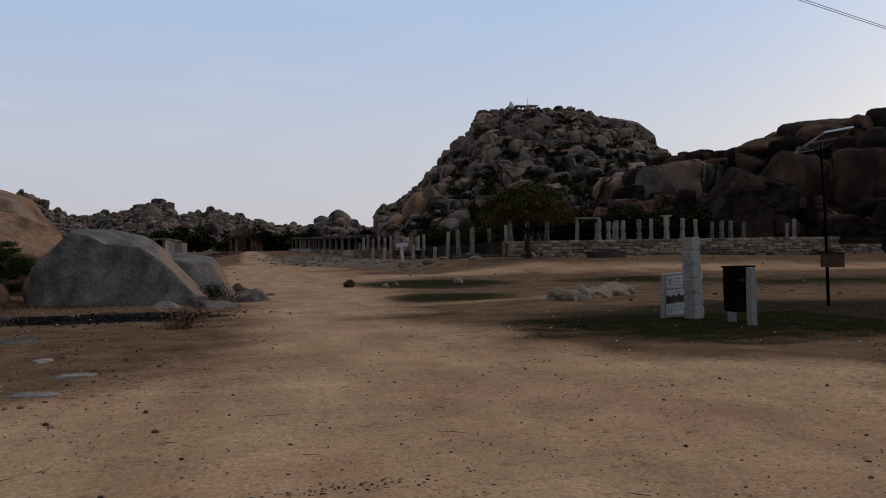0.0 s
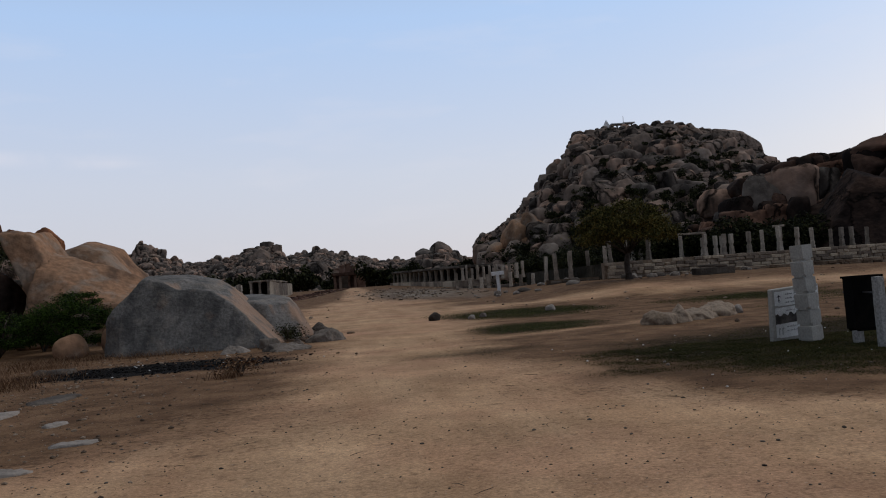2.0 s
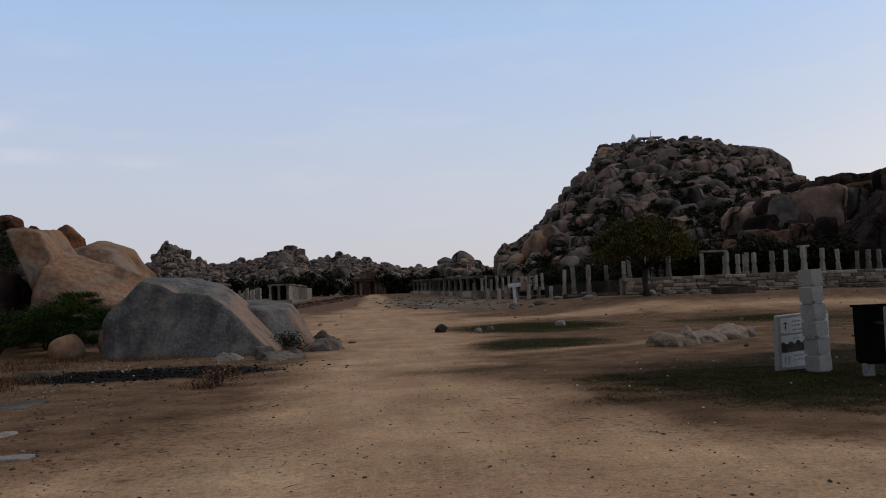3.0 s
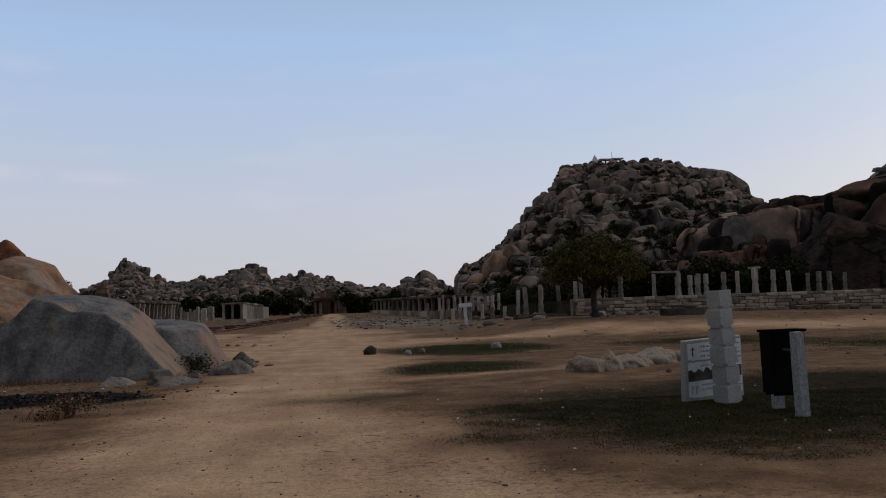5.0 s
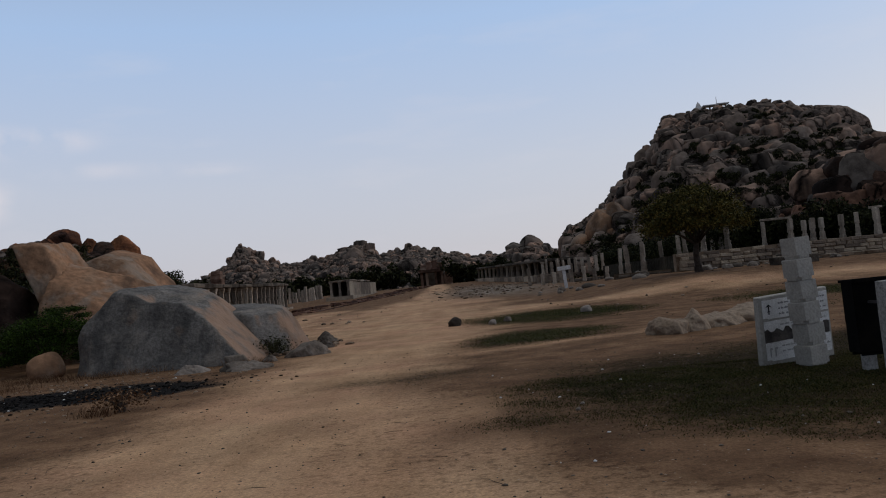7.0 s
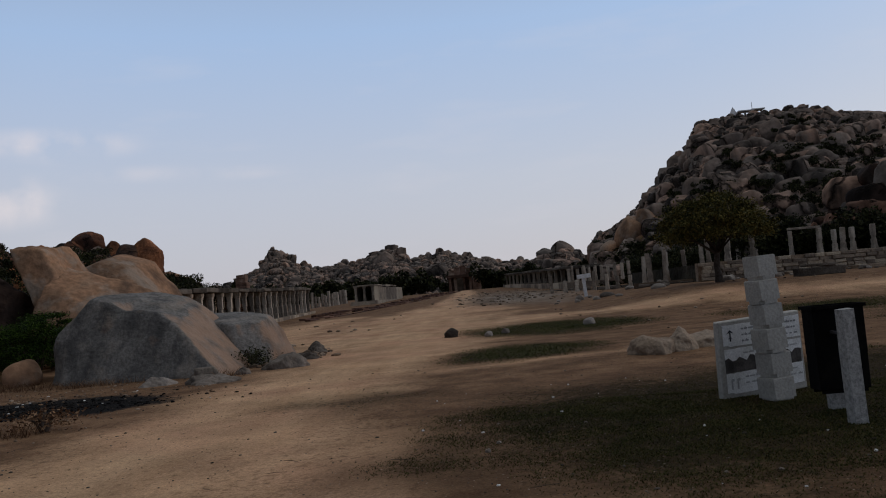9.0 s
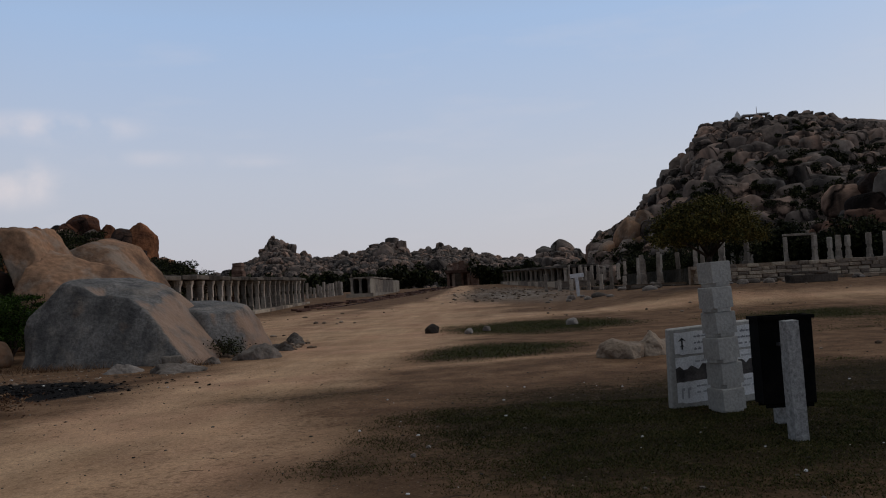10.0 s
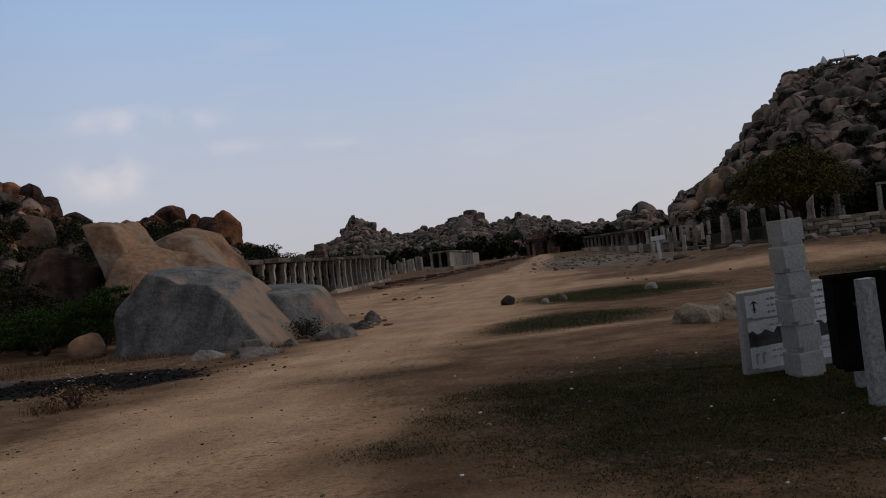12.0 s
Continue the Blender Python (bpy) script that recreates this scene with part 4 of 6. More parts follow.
joined_rocks("boulders", [(rng.randrange(14), rock_pose(p, s, rng, 0.9)) for p, s, a, k in items[200:]], M_ROCK, ridge)
knob = hill_slope("distant_knoll", "distant double knoll of rounded granite boulders", 3.2, 9, ((3.2, 8), (4.2, 11.5), (5.2, 14.5), (5.7, 13), (6.3, 15.8), (7.4, 13.5), (9, 9)), 240, 298, 340, M_SLOPE, 0.8, 24)
for a, k, s in [(5.2, 0.97, 2.8), (5.0, 0.8, 2.6), (6.3, 0.98, 3.2), (6.6, 0.85, 3.0), (7.2, 0.9, 2.6)] + [(rng.uniform(3.6, 8.6), rng.uniform(0.2, 0.98), rng.uniform(1.0, 2.4)) for _ in range(70)]:
    put("boulder", stock_mesh(rng.randrange(14), M_ROCK), knob, rock_pose(on_slope(a, k, ((3.2, 8), (4.2, 11.5), (5.2, 14.5), (5.7, 13), (6.3, 15.8), (7.4, 13.5), (9, 9)), 240, 298, 0.8), s, rng, 0.85))

# scrub on the slopes
br = random.Random(9)
main_b = []
for _ in range(520):
    a, k = br.uniform(9, 36), 0.93 * br.random() ** 1.3
    p = on_slope(a, k, CREST_MAIN, 124, 213)
    main_b.append((p.x, p.y - 1.5, p.z + 0.2, br.uniform(0.7, 1.9) * (1 - 0.4 * k)))
scrub("hill_scrub", main_b, 0.19, 260, 11, M_BUSH, "dark green scrub between the hill boulders")
foot = []
for _ in range(150):
    a, r = br.uniform(17, 46), br.uniform(74, 92)
    x, y = r * math.sin(radians(a)), 3 + r * math.cos(radians(a))
    if y > 71 and not (30.5 < a < 37.5 and r < 90):
        foot.append((x, y, max(ground_z(x, y), 2.2) + br.uniform(0, 1.0), br.uniform(1.3, 2.5)))
for _ in range(110):
    a, r = br.uniform(11.5, 20), br.uniform(112, 132)
    x, y = r * math.sin(radians(a)), 3 + r * math.cos(radians(a))
    foot.append((x, y, ground_z(x, y) + br.uniform(0, 1.5), br.uniform(1.4, 2.6)))
scrub("foot_scrub", foot, 0.16, 620, 12, M_BUSH, "dense dark thicket at the foot of the crag", flat=1.0)
far_b = []
for _ in range(170):
    a, r = br.uniform(-19, 9.5), br.uniform(205, 275)
    x, y = r * math.sin(radians(a)), 3 + r * math.cos(radians(a))
    if -3.2 < a < 1.0 and r < 245:
        continue
    far_b.append((x, y, ground_z(x, y) + br.uniform(0, 2.0), br.uniform(2.0, 3.6)))
scrub("distant_trees", far_b, 0.5, 260, 13, M_BUSH, "dark green trees below the distant ridge", "trees", flat=1.0)
left_b = []
for _ in range(230):
    a, k = br.uniform(-50, -16), 0.85 * br.random()
    p = on_slope(a, k, CREST_L, 50, 100, 0.8)
    left_b.append((p.x, p.y, max(p.z, ground_z(p.x, p.y)), br.uniform(0.7, 1.7)))
scrub("hillside_scrub", left_b, 0.11, 420, 14, M_BUSH, "olive scrub among red-brown boulders")


# ---- signpost, boards, bin and lamp ----
def signpost():
    ob = thing("signpost_pillar", pose(6.31, 15.36, ground_z(6.31, 15.36) - 0.02, 0, -2.3, 0) @ pose(0, 0, 0, 0, 0, 21), "tall leaning pillar of stacked notched concrete blocks", "signpost")
    r = random.Random(4)
    for i in range(6):
        z, h, s = i * 0.293, 0.2885, 0.150 - 0.003 * i
        ox, oy = (0.012 if i % 2 else -0.009) + r.uniform(-0.004, 0.004), r.uniform(-0.009, 0.009)
        bm = bmesh.new()
        cut = 0.048

        def ring(zz, half, ch):
            pts = []
            for sx, sy in ((1, 1), (-1, 1), (-1, -1), (1, -1)):
                two = [(sx * half, sy * (half - ch)), (sx * (half - ch), sy * half)]
                pts += two if sx * sy > 0 else two[::-1]
            return [bm.verts.new((ox + x + r.uniform(-0.003, 0.003), oy + y + r.uniform(-0.003, 0.003), zz)) for x, y in pts]

        rings = [ring(z, s - 0.003, cut), ring(z + 0.042, s - 0.001, cut), ring(z + 0.044, s, 0.006), ring(z + h - 0.012, s - 0.001, 0.006), ring(z + h, s - 0.006, 0.01)]
        for p, q in zip(rings, rings[1:]):
            for k in range(8):
                bm.faces.new((p[k], p[(k + 1) % 8], q[(k + 1) % 8], q[k]))
        bm.faces.new(rings[0][::-1])
        top = bm.faces.new(rings[-1])
        if i == 5:
            bmesh.ops.inset_region(bm, faces=[top], thickness=0.05)
            bmesh.ops.translate(bm, verts=top.verts, vec=(0, 0, -0.07))
        part("block", bm, M_CONC, ob)
    return ob


def text_bar(bm, x, z, w, h, y):
    vs = [bm.verts.new(p) for p in ((x, y, z), (x + w, y, z), (x + w, y, z + h), (x, y, z + h))]
    bm.faces.new(vs)


def sign_board():
    """Low standing board: grey slab with three white panels, the middle one torn."""
    ob = thing("sign_board", pose(6.28, 15.86, ground_z(6.28, 15.86) - 0.02, 4, -2.5, 18) @ Matrix.Diagonal((1.05, 1, 1, 1)), "low grey board with torn white direction panels", "sign board")
    bm = bmesh.new()
    vs = box(bm, 0.03, 0, 0, 1.18, 0.11, 1.0, top=0.965)
    bevel_all(bm, 0.012)
    part("slab", bm, M_CONC, ob)
    r = random.Random(8)
    rows = ((0.68, 0.27, False), (0.375, 0.275, True), (0.09, 0.26, False))
    for z, h, torn in rows:
        bm = bmesh.new()
        n = 22
        lo, up = [], []
        for i in range(n + 1):
            x = -0.49 + 1.07 * i / n
            zl = z + (0.15 + 0.025 * math.sin(i * 1.9) + r.uniform(-0.018, 0.018) if torn else r.uniform(-0.004, 0.004) + (0.02 if i < 2 else 0))
            zu = z + h + (r.uniform(-0.012, 0.004) if z < 0.2 else r.uniform(-0.003, 0.003))
            lo.append(x), up.append((zl, zu))
        front = [[bm.verts.new((x, -0.062, q[0])), bm.verts.new((x, -0.062 + 0.002 * math.sin(k), q[1]))] for k, (x, q) in enumerate(zip(lo, up))]
        back = [[bm.verts.new((x, -0.0545, q[0])), bm.verts.new((x, -0.0545, q[1]))] for x, q in zip(lo, up)]
        for i in range(n):
            bm.faces.new((front[i][0], front[i + 1][0], front[i + 1][1], front[i][1]))
            bm.faces.new((back[i][1], back[i + 1][1], back[i + 1][0], back[i][0]))
            bm.faces.new((front[i][1], front[i + 1][1], back[i + 1][1], back[i][1]))
            bm.faces.new((back[i][0], back[i + 1][0], front[i + 1][0], front[i][0]))
        for k in (0, n):
            bm.faces.new((front[k][0], front[k][1], back[k][1], back[k][0]))
        panel = part("panel", bm, M_WHITE, ob, "torn white panel with a ragged lower edge" if torn else "white direction panel")
        if torn:
            bm = bmesh.new()
            box(bm, 0.04, -0.0565, z - 0.02, 1.06, 0.004, 0.2)
            part("bare_patch", bm, M_TORN, ob, "dark bare board where the panel tore off")
        if z > 0.6:
            bm = bmesh.new()
            for p in (((-0.405, 0.745), (-0.385, 0.745), (-0.385, 0.86), (-0.405, 0.86)), ((-0.45, 0.84), (-0.395, 0.89), (-0.34, 0.84), (-0.395, 0.862)), ((-0.43, 0.775), (-0.395, 0.805), (-0.36, 0.775), (-0.395, 0.788))):
                bm.faces.new([bm.verts.new((x, -0.066, zz)) for x, zz in p])
            part("arrow", bm, M_INK, panel, "black upward arrow")
        bm = bmesh.new()
        for line in range(3 if z > 0.6 else 1 if torn else 2):
            zz = z + h - 0.075 - line * 0.075
            x = -0.24
            while x < 0.50:
                w = r.uniform(0.025, 0.075)
                text_bar(bm, x, zz, w, 0.020, -0.0665)
                if r.random() < 0.5:
                    text_bar(bm, x + w * 0.3, zz + 0.020, w * 0.25, 0.012, -0.0665)
                x += w + r.choice((0.008, 0.012, 0.03))
        part("lettering", bm, M_FADED if z < 0.6 else M_GREYINK, panel, "faded unreadable lines of writing")["kind"] = "stuff"
        if z < 0.2:
            bm = bmesh.new()
            for x0 in (-0.44, -0.36):
                text_bar(bm, x0, z + 0.06, 0.022, 0.12, -0.0665)
                text_bar(bm, x0 + 0.005, z + 0.16, 0.04, 0.03, -0.0668)
            part("symbol", bm, M_FADED, panel, "worn pictogram")
    return ob


def granite_post(x, y, h, s, turn, label):
    bm = bmesh.new()
    box(bm, 0, 0, -0.1, s, s * 0.95, h + 0.1, top=0.93, jit=0.006, rng=random.Random(int(h * 100)))
    bmesh.ops.subdivide_edges(bm, edges=bm.edges[:], cuts=5, use_grid_fill=True)
    for v in bm.verts:
        v.co += Vector((noise.noise(v.co * 9), noise.noise(v.co * 9 + Vector((5, 0, 0))), 0)) * 0.008
    ob = part("granite_post", bm, M_POST, None)
    ob.matrix_basis = pose(x, y, ground_z(x, y), 0, -1.0, turn)
    return tagged(ob, label, "post", "posts holding the bin")


def litter_bin():
    ob = thing("litter_bin", pose(6.51, 14.05, ground_z(6.51, 14.05), 0, 0, 2) @ Matrix.Diagonal((0.93, 1, 1, 1)), "black sheet-metal litter bin hung between granite posts", "litter bin")
    bm = bmesh.new()
    vs = box(bm, 0, 0, 0.27, 0.56, 0.26, 0.86, top=1.02)
    bm.faces.ensure_lookup_table()
    top = max(bm.faces, key=lambda f: f.calc_center_median().z)
    bmesh.ops.inset_region(bm, faces=[top], thickness=0.018)
    bmesh.ops.translate(bm, verts=top.verts, vec=(0, 0, -0.5))
    bmesh.ops.bevel(bm, geom=[e for e in bm.edges if e.is_manifold and e.calc_face_angle(0) > 1], offset=0.008, segments=1, affect="EDGES")
    part("drum", bm, M_BLACK, ob)
    bm = bmesh.new()
    for dx, dy, sx, sy in ((0, -0.145, 0.61, 0.02), (0, 0.145, 0.61, 0.02), (-0.296, 0, 0.02, 0.269), (0.296, 0, 0.02, 0.269)):
        box(bm, dx, dy, 1.105, sx, sy, 0.035)
    part("rim", bm, M_BLACK, ob)
    for dy in (-0.1, 0.1):
        bm = bmesh.new()
        box(bm, 0, dy, 0.235, 0.5, 0.03, 0.034)
        part("base_bar", bm, M_BLACK, ob)
    bm = bmesh.new()
    box(bm, -0.1, -0.1, 0.85, 0.03, 0.95, 0.03)
    part("pivot_bar", bm, M_STEEL, ob)
    return ob


def tube(bm, pts, rads, sides=8):
    rings = []
    for i, (p, r) in enumerate(zip(pts, rads)):
        d = (Vector(pts[min(i + 1, len(pts) - 1)]) - Vector(pts[max(i - 1, 0)])).normalized()
        u = d.orthogonal().normalized()
        w = d.cross(u)
        rings.append([bm.verts.new(Vector(p) + (u * math.cos(6.2832 * k / sides) + w * math.sin(6.2832 * k / sides)) * r) for k in range(sides)])
    for a, b in zip(rings, rings[1:]):
        for k in range(sides):
            bm.faces.new((a[k], a[(k + 1) % sides], b[(k + 1) % sides], b[k]))
    bm.faces.new(rings[0][::-1])
    bm.faces.new(rings[-1])


def solar_lamp():
    x, y = 11.42, 17.5
    ob = thing("solar_street_lamp", pose(x, y, ground_z(x, y)), "solar street lamp on a thin steel pole with a rusty box", "street lamp")
    bm = bmesh.new()
    tube(bm, [(0, 0, -0.1), (-0.05, 0, 2.2), (-0.14, 0, 4.0)], [0.042, 0.036, 0.03], 10)
    part("pole", bm, M_BLACK, ob, shade=True)
    bm = bmesh.new()
    box(bm, 0.10, -0.05, 0.98, 0.46, 0.34, 0.36)
    bevel_all(bm, 0.012)
    part("battery_box", bm, M_RUST, ob, "rusty brown battery box")
    bm = bmesh.new()
    box(bm, 0.10, -0.05, 1.345, 0.52, 0.40, 0.02)
    part("box_lid", bm, M_BLACK, ob)
    tilt = pose(-0.05, 0.0, 4.2, -22, -10, 10)
    for k in (-1, 1):
        bm = bmesh.new()
        box(bm, 0, k * 0.27, 0, 1.0, 0.5, 0.03)
        p = part("solar_panel", bm, M_SOLAR, ob, "dark solar panel", m=tilt)
        bm = bmesh.new()
        for sx, sy, dx, dy in ((1.04, 0.03, 0, k * 0.27 + 0.255), (1.04, 0.03, 0, k * 0.27 - 0.255), (0.03, 0.48, 0.505, k * 0.27), (0.03, 0.48, -0.505, k * 0.27)):
            box(bm, dx, dy, -0.012, sx, sy, 0.05)
        part("frame", bm, M_ALU, p, "pale aluminium frame")
    bm = bmesh.new()
    tube(bm, [(-0.14, 0, 3.95), (-0.6, 0, 4.02)], [0.02, 0.02], 6)
    tube(bm, [(-0.14, 0, 3.95), (-0.1, 0, 4.2)], [0.025, 0.025], 6)
    part("bracket", bm, M_STEEL, ob)
    bm = bmesh.new()
    box(bm, -0.68, 0, 3.97, 0.3, 0.14, 0.07, top=0.8)
    part("lamp_head", bm, M_STEEL, ob)
    return ob


signpost()
sign_board()
granite_post(6.40, 13.46, 1.11, 0.135, 8, "speckled pale granite post holding the black bin")
granite_post(6.60, 14.42, 1.0, 0.135, 8, "speckled granite post behind the black bin")
litter_bin()
solar_lamp()
for k in range(2):
    bm = bmesh.new()
    a, b = Vector((-5, 17, 11.42 - 0.05 * k)), Vector((42, 19.5, 2.5 - 0.07 * k))
    tube(bm, [a.lerp(b, i / 12) - Vector((0, 0, 2.2 * (i / 12) * (1 - i / 12))) for i in range(13)], [0.008] * 13, 5)
    tagged(part("overhead_cable", bm, M_STEEL, None), "thin grey overhead cable against the sky", "cable", "overhead cables")

# white finger post far down the street
wp = thing("white_sign", pose(11.25, 72.2, ground_z(11.25, 72.2), 0, -3.5, 0), "white painted finger sign on a post", "sign")
bm = bmesh.new()
box(bm, 0, 0, -0.1, 0.26, 0.2, 1.6)
bevel_all(bm, 0.02)
part("post", bm, M_LIME, wp)
bm = bmesh.new()
box(bm, 0.05, -0.02, 1.5, 1.1, 0.24, 0.34)
bevel_all(bm, 0.02)
part("board", bm, M_LIME, wp)


# ---- ruined bazaar ----
def column_mesh(h, w, mat, seed, capital=True):
    """Granite pillar in one skin: base block, shaft with an octagonal waist, and a spreading bracket capital."""
    r = random.Random(seed)
    bm = bmesh.new()
    prof = [(0, 1.15, 0.05), (0.15, 1.15, 0.05), (0.16, 1.0, 0.05), (0.40, 0.98, 0.05), (0.42, 0.9, 0.22), (0.54, 0.9, 0.22), (0.56, 0.98, 0.05), (0.84, 0.95, 0.05)]
    prof += [(0.845, 1.12, 0.1), (0.89, 1.15, 0.1), (0.90, 1.3, 0.1), (0.94, 1.5, 0.15), (1.0, 1.55, 0.15)] if capital else [(0.97, 0.95, 0.06), (1.0, 0.85, 0.1)]
    rings = []
    for t, k, ch in prof:
        half = w * k / 2
        ch = half * 2 * ch
        pts = []
        for sx, sy in ((1, 1), (-1, 1), (-1, -1), (1, -1)):
            two = [(sx * half, sy * (half - ch)), (sx * (half - ch), sy * half)]
            pts += two if sx * sy > 0 else two[::-1]
        rings.append([bm.verts.new((x + r.uniform(-0.015, 0.015), y + r.uniform(-0.015, 0.015), h * t + (r.uniform(-0.01, 0.01) if 0 < t < 1 else 0))) for x, y in pts])
    for p, q in zip(rings, rings[1:]):
        for k in range(8):
            bm.faces.new((p[k], p[(k + 1) % 8], q[(k + 1) % 8], q[k]))
    bm.faces.new(rings[0][::-1])
    bm.faces.new(rings[-1])
    me = bpy.data.meshes.new("column")
    bm.to_mesh(me)
    bm.free()
    me.materials.append(mat)
    return me


COLS = [column_mesh(2.3, 0.38, M_PALE, 300 + i) for i in range(4)]
STUBS = [column_mesh(2.0, 0.32, M_PALE, 320 + i, False) for i in range(4)]


def colonnade(name, label, p0, p1, base0, base1, depth, height=2.3, gap=2.65, side=-1, platform=0.9, roof=True, mat=M_DARK):
    """Roofed pillared walk from p0 to p1; side: -1 lies to the left of the way walked, +1 to the right."""
    a, b = Vector((*p0, 0)), Vector((*p1, 0))
    d = (b - a).normalized()
    n = Vector((d.y, -d.x, 0)) * side
    length = (b - a).length
    ang = math.atan2(d.y, d.x)
    ob = thing(name, Matrix(), label, "ruin")
    r = random.Random(int(length * 7))
    count = int(length / gap)
    for row, off in enumerate((0.35, depth * 0.55)):
        for i in range(count + 1):
            t = i / count
            p = a.lerp(b, t) + n * off
            z = base0 + (base1 - base0) * t
            put("column", COLS[r.randrange(4)], ob, pose(p.x, p.y, z, r.uniform(-1, 1), r.uniform(-1, 1), math.degrees(ang) + r.uniform(-3, 3)) @ Matrix.Diagonal((1, 1, height / 2.3, 1)))
    pieces = max(1, int(length / 3.2))
    for i in range(pieces):
        t = (i + 0.5) / pieces
        p = a.lerp(b, t)
        z = base0 + (base1 - base0) * t
        l = length / pieces
        # platform front course
        bm = bmesh.new()
        box(bm, 0, 0, 0, l - 0.03, depth + 0.5, platform + 0.5, jit=0.02, rng=r)
        bevel_all(bm, 0.03)
        q = p + n * (depth / 2 - 0.35)
        part("platform_block", bm, M_BLOCK, ob, m=pose(q.x, q.y, z - platform - 0.5, 0, 0, math.degrees(ang)))
        if roof:
            q = p + n * (depth / 2 + 0.1)
            bm = bmesh.new()
            box(bm, 0, 0, 0, l - 0.02, depth + 0.5 + r.uniform(-0.15, 0.2), 0.32 + r.uniform(-0.04, 0.06), jit=0.04, rng=r)
            bevel_all(bm, 0.04)
            part("roof_slab", bm, mat, ob, m=pose(q.x, q.y, z + height + 0.001 + r.uniform(0, 0.04), 0, 0, math.degrees(ang)))
            if r.random() < 0.6:
                bm = bmesh.new()
                box(bm, r.uniform(-1, 1), r.uniform(-1, 1), 0, r.uniform(0.8, 2.0), r.uniform(0.5, 1.4), r.uniform(0.1, 0.22), jit=0.03, rng=r)
                part("roof_stone", bm, mat, ob, m=pose(q.x, q.y, z + height + 0.3, 0, 0, math.degrees(ang)))
            # back wall coloured near black to deepen the shade behind the pillars
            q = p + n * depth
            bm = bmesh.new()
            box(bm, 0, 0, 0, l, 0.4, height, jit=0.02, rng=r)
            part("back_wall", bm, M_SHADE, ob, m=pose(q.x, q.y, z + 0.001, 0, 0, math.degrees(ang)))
    return ob


colonnade("pillared_gallery", "long roofed stone gallery of weathered pillars", (-15.9, 46), (-19.9, 112), 0.26, 1.18, 4.2, 2.78, platform=0.45)
colonnade("pillared_gallery", "roofed stone gallery of dark weathered pillars", (15.4, 126), (8.0, 184), 2.05, 3.0, 5.0, 2.0, gap=4.2, side=1, platform=0.6)


def standing_columns(name, label, spots, meshes, group):
    for x, y, z, h in spots:
        r = random.Random(int(x * 100 + y * 7))
        me = meshes[r.randrange(len(meshes))]
        tall = max(v.co.z for v in me.vertices)
        tagged(put(name, me, None, pose(x, y, z, r.uniform(-2, 2), r.uniform(-2, 2), r.uniform(0, 90)) @ Matrix.Diagonal((1, 1, h / tall, 1))), label, "column", group)


r = random.Random(77)
standing_columns("ruined_column", "roofless weathered granite column beside the street", [(-20.0 - 0.03 * i + (i % 2) * 1.6, 113.5 + 1.35 * i, 1.55 + 0.02 * i, r.uniform(1.3, 2.3)) for i in range(16)], STUBS, "roofless columns along the street")
standing_columns("ruined_column", "pale roofless granite column in a row", [(20.4 - 0.27 * i + (i % 2) * 1.3, 107.5 + 1.05 * i, 1.85 + 0.015 * i, r.uniform(1.7, 2.3)) for i in range(17)], STUBS, "pale columns beside the dark gallery")

# left pavilion
pav = thing("stone_pavilion", pose(-16.2, 136, 1.95, 0, 0, -2.5), "flat-roofed stone pavilion with dark open bays", "ruin")
for dx in (-1.4, 0.0, 1.4):
    put("column", COLS[1], pav, pose(dx, 0.2, 0, 0, 0, 0) @ Matrix.Diagonal((1, 1, 1.04, 1)))
for k in range(8):
    bm = bmesh.new()
    box(bm, 1.4, 2.2 + 4 * k, 0, 0.45, 3.97, 2.35 + r.uniform(-0.15, 0.05), jit=0.03, rng=r)
    part("side_wall", bm, M_BLOCK, pav)
    bm = bmesh.new()
    box(bm, -1.4, 2.2 + 4 * k, 0, 0.45, 3.97, 2.3, jit=0.03, rng=r)
    part("back_wall", bm, M_DARK, pav)
    if k < 6:
        bm = bmesh.new()
        box(bm, 0, 2.0 + 4 * k, 2.4, 3.5, 3.95, 0.22, jit=0.04, rng=r)
        bevel_all(bm, 0.03)
        part("roof_slab", bm, M_BLOCK, pav)
bm = bmesh.new()
box(bm, 0, 16, -1.2, 4.4, 33.5, 1.199)
part("platform", bm, M_BLOCK, pav)
bm = bmesh.new()
box(bm, 0, 8, 0, 2.4, 0.3, 2.39)
part("inner_wall", bm, M_DARK, pav)

# gate at the end of the street
gate = thing("gateway", pose(-2.6, 215, 2.55) @ Matrix.Diagonal((1.14, 1.0, 1.16, 1)), "two-storey ruined stone gateway at the street's end", "gateway")
for x, y, w, deep in ((-2.35, 0, 0.6, 1.4), (-1.15, 0, 0.6, 1.4), (0.85, 0, 0.45, 1.4), (2.25, 0, 0.6, 1.4), (1.55, 1.0, 1.2, 0.4), (-1.75, 1.0, 1.2, 0.4)):
    bm = bmesh.new()
    box(bm, x, y, 0, w, deep, 3.0, jit=0.02, rng=r)
    bevel_all(bm, 0.04)
    part("pier", bm, M_GATE, gate)
for z, sx, sz in ((3.0, 5.6, 0.45), (3.451, 6.2, 0.25)):
    bm = bmesh.new()
    box(bm, 0, 0, z, sx, 3.0, sz, jit=0.03, rng=r)
    bevel_all(bm, 0.05)
    part("lintel", bm, M_GATE, gate)
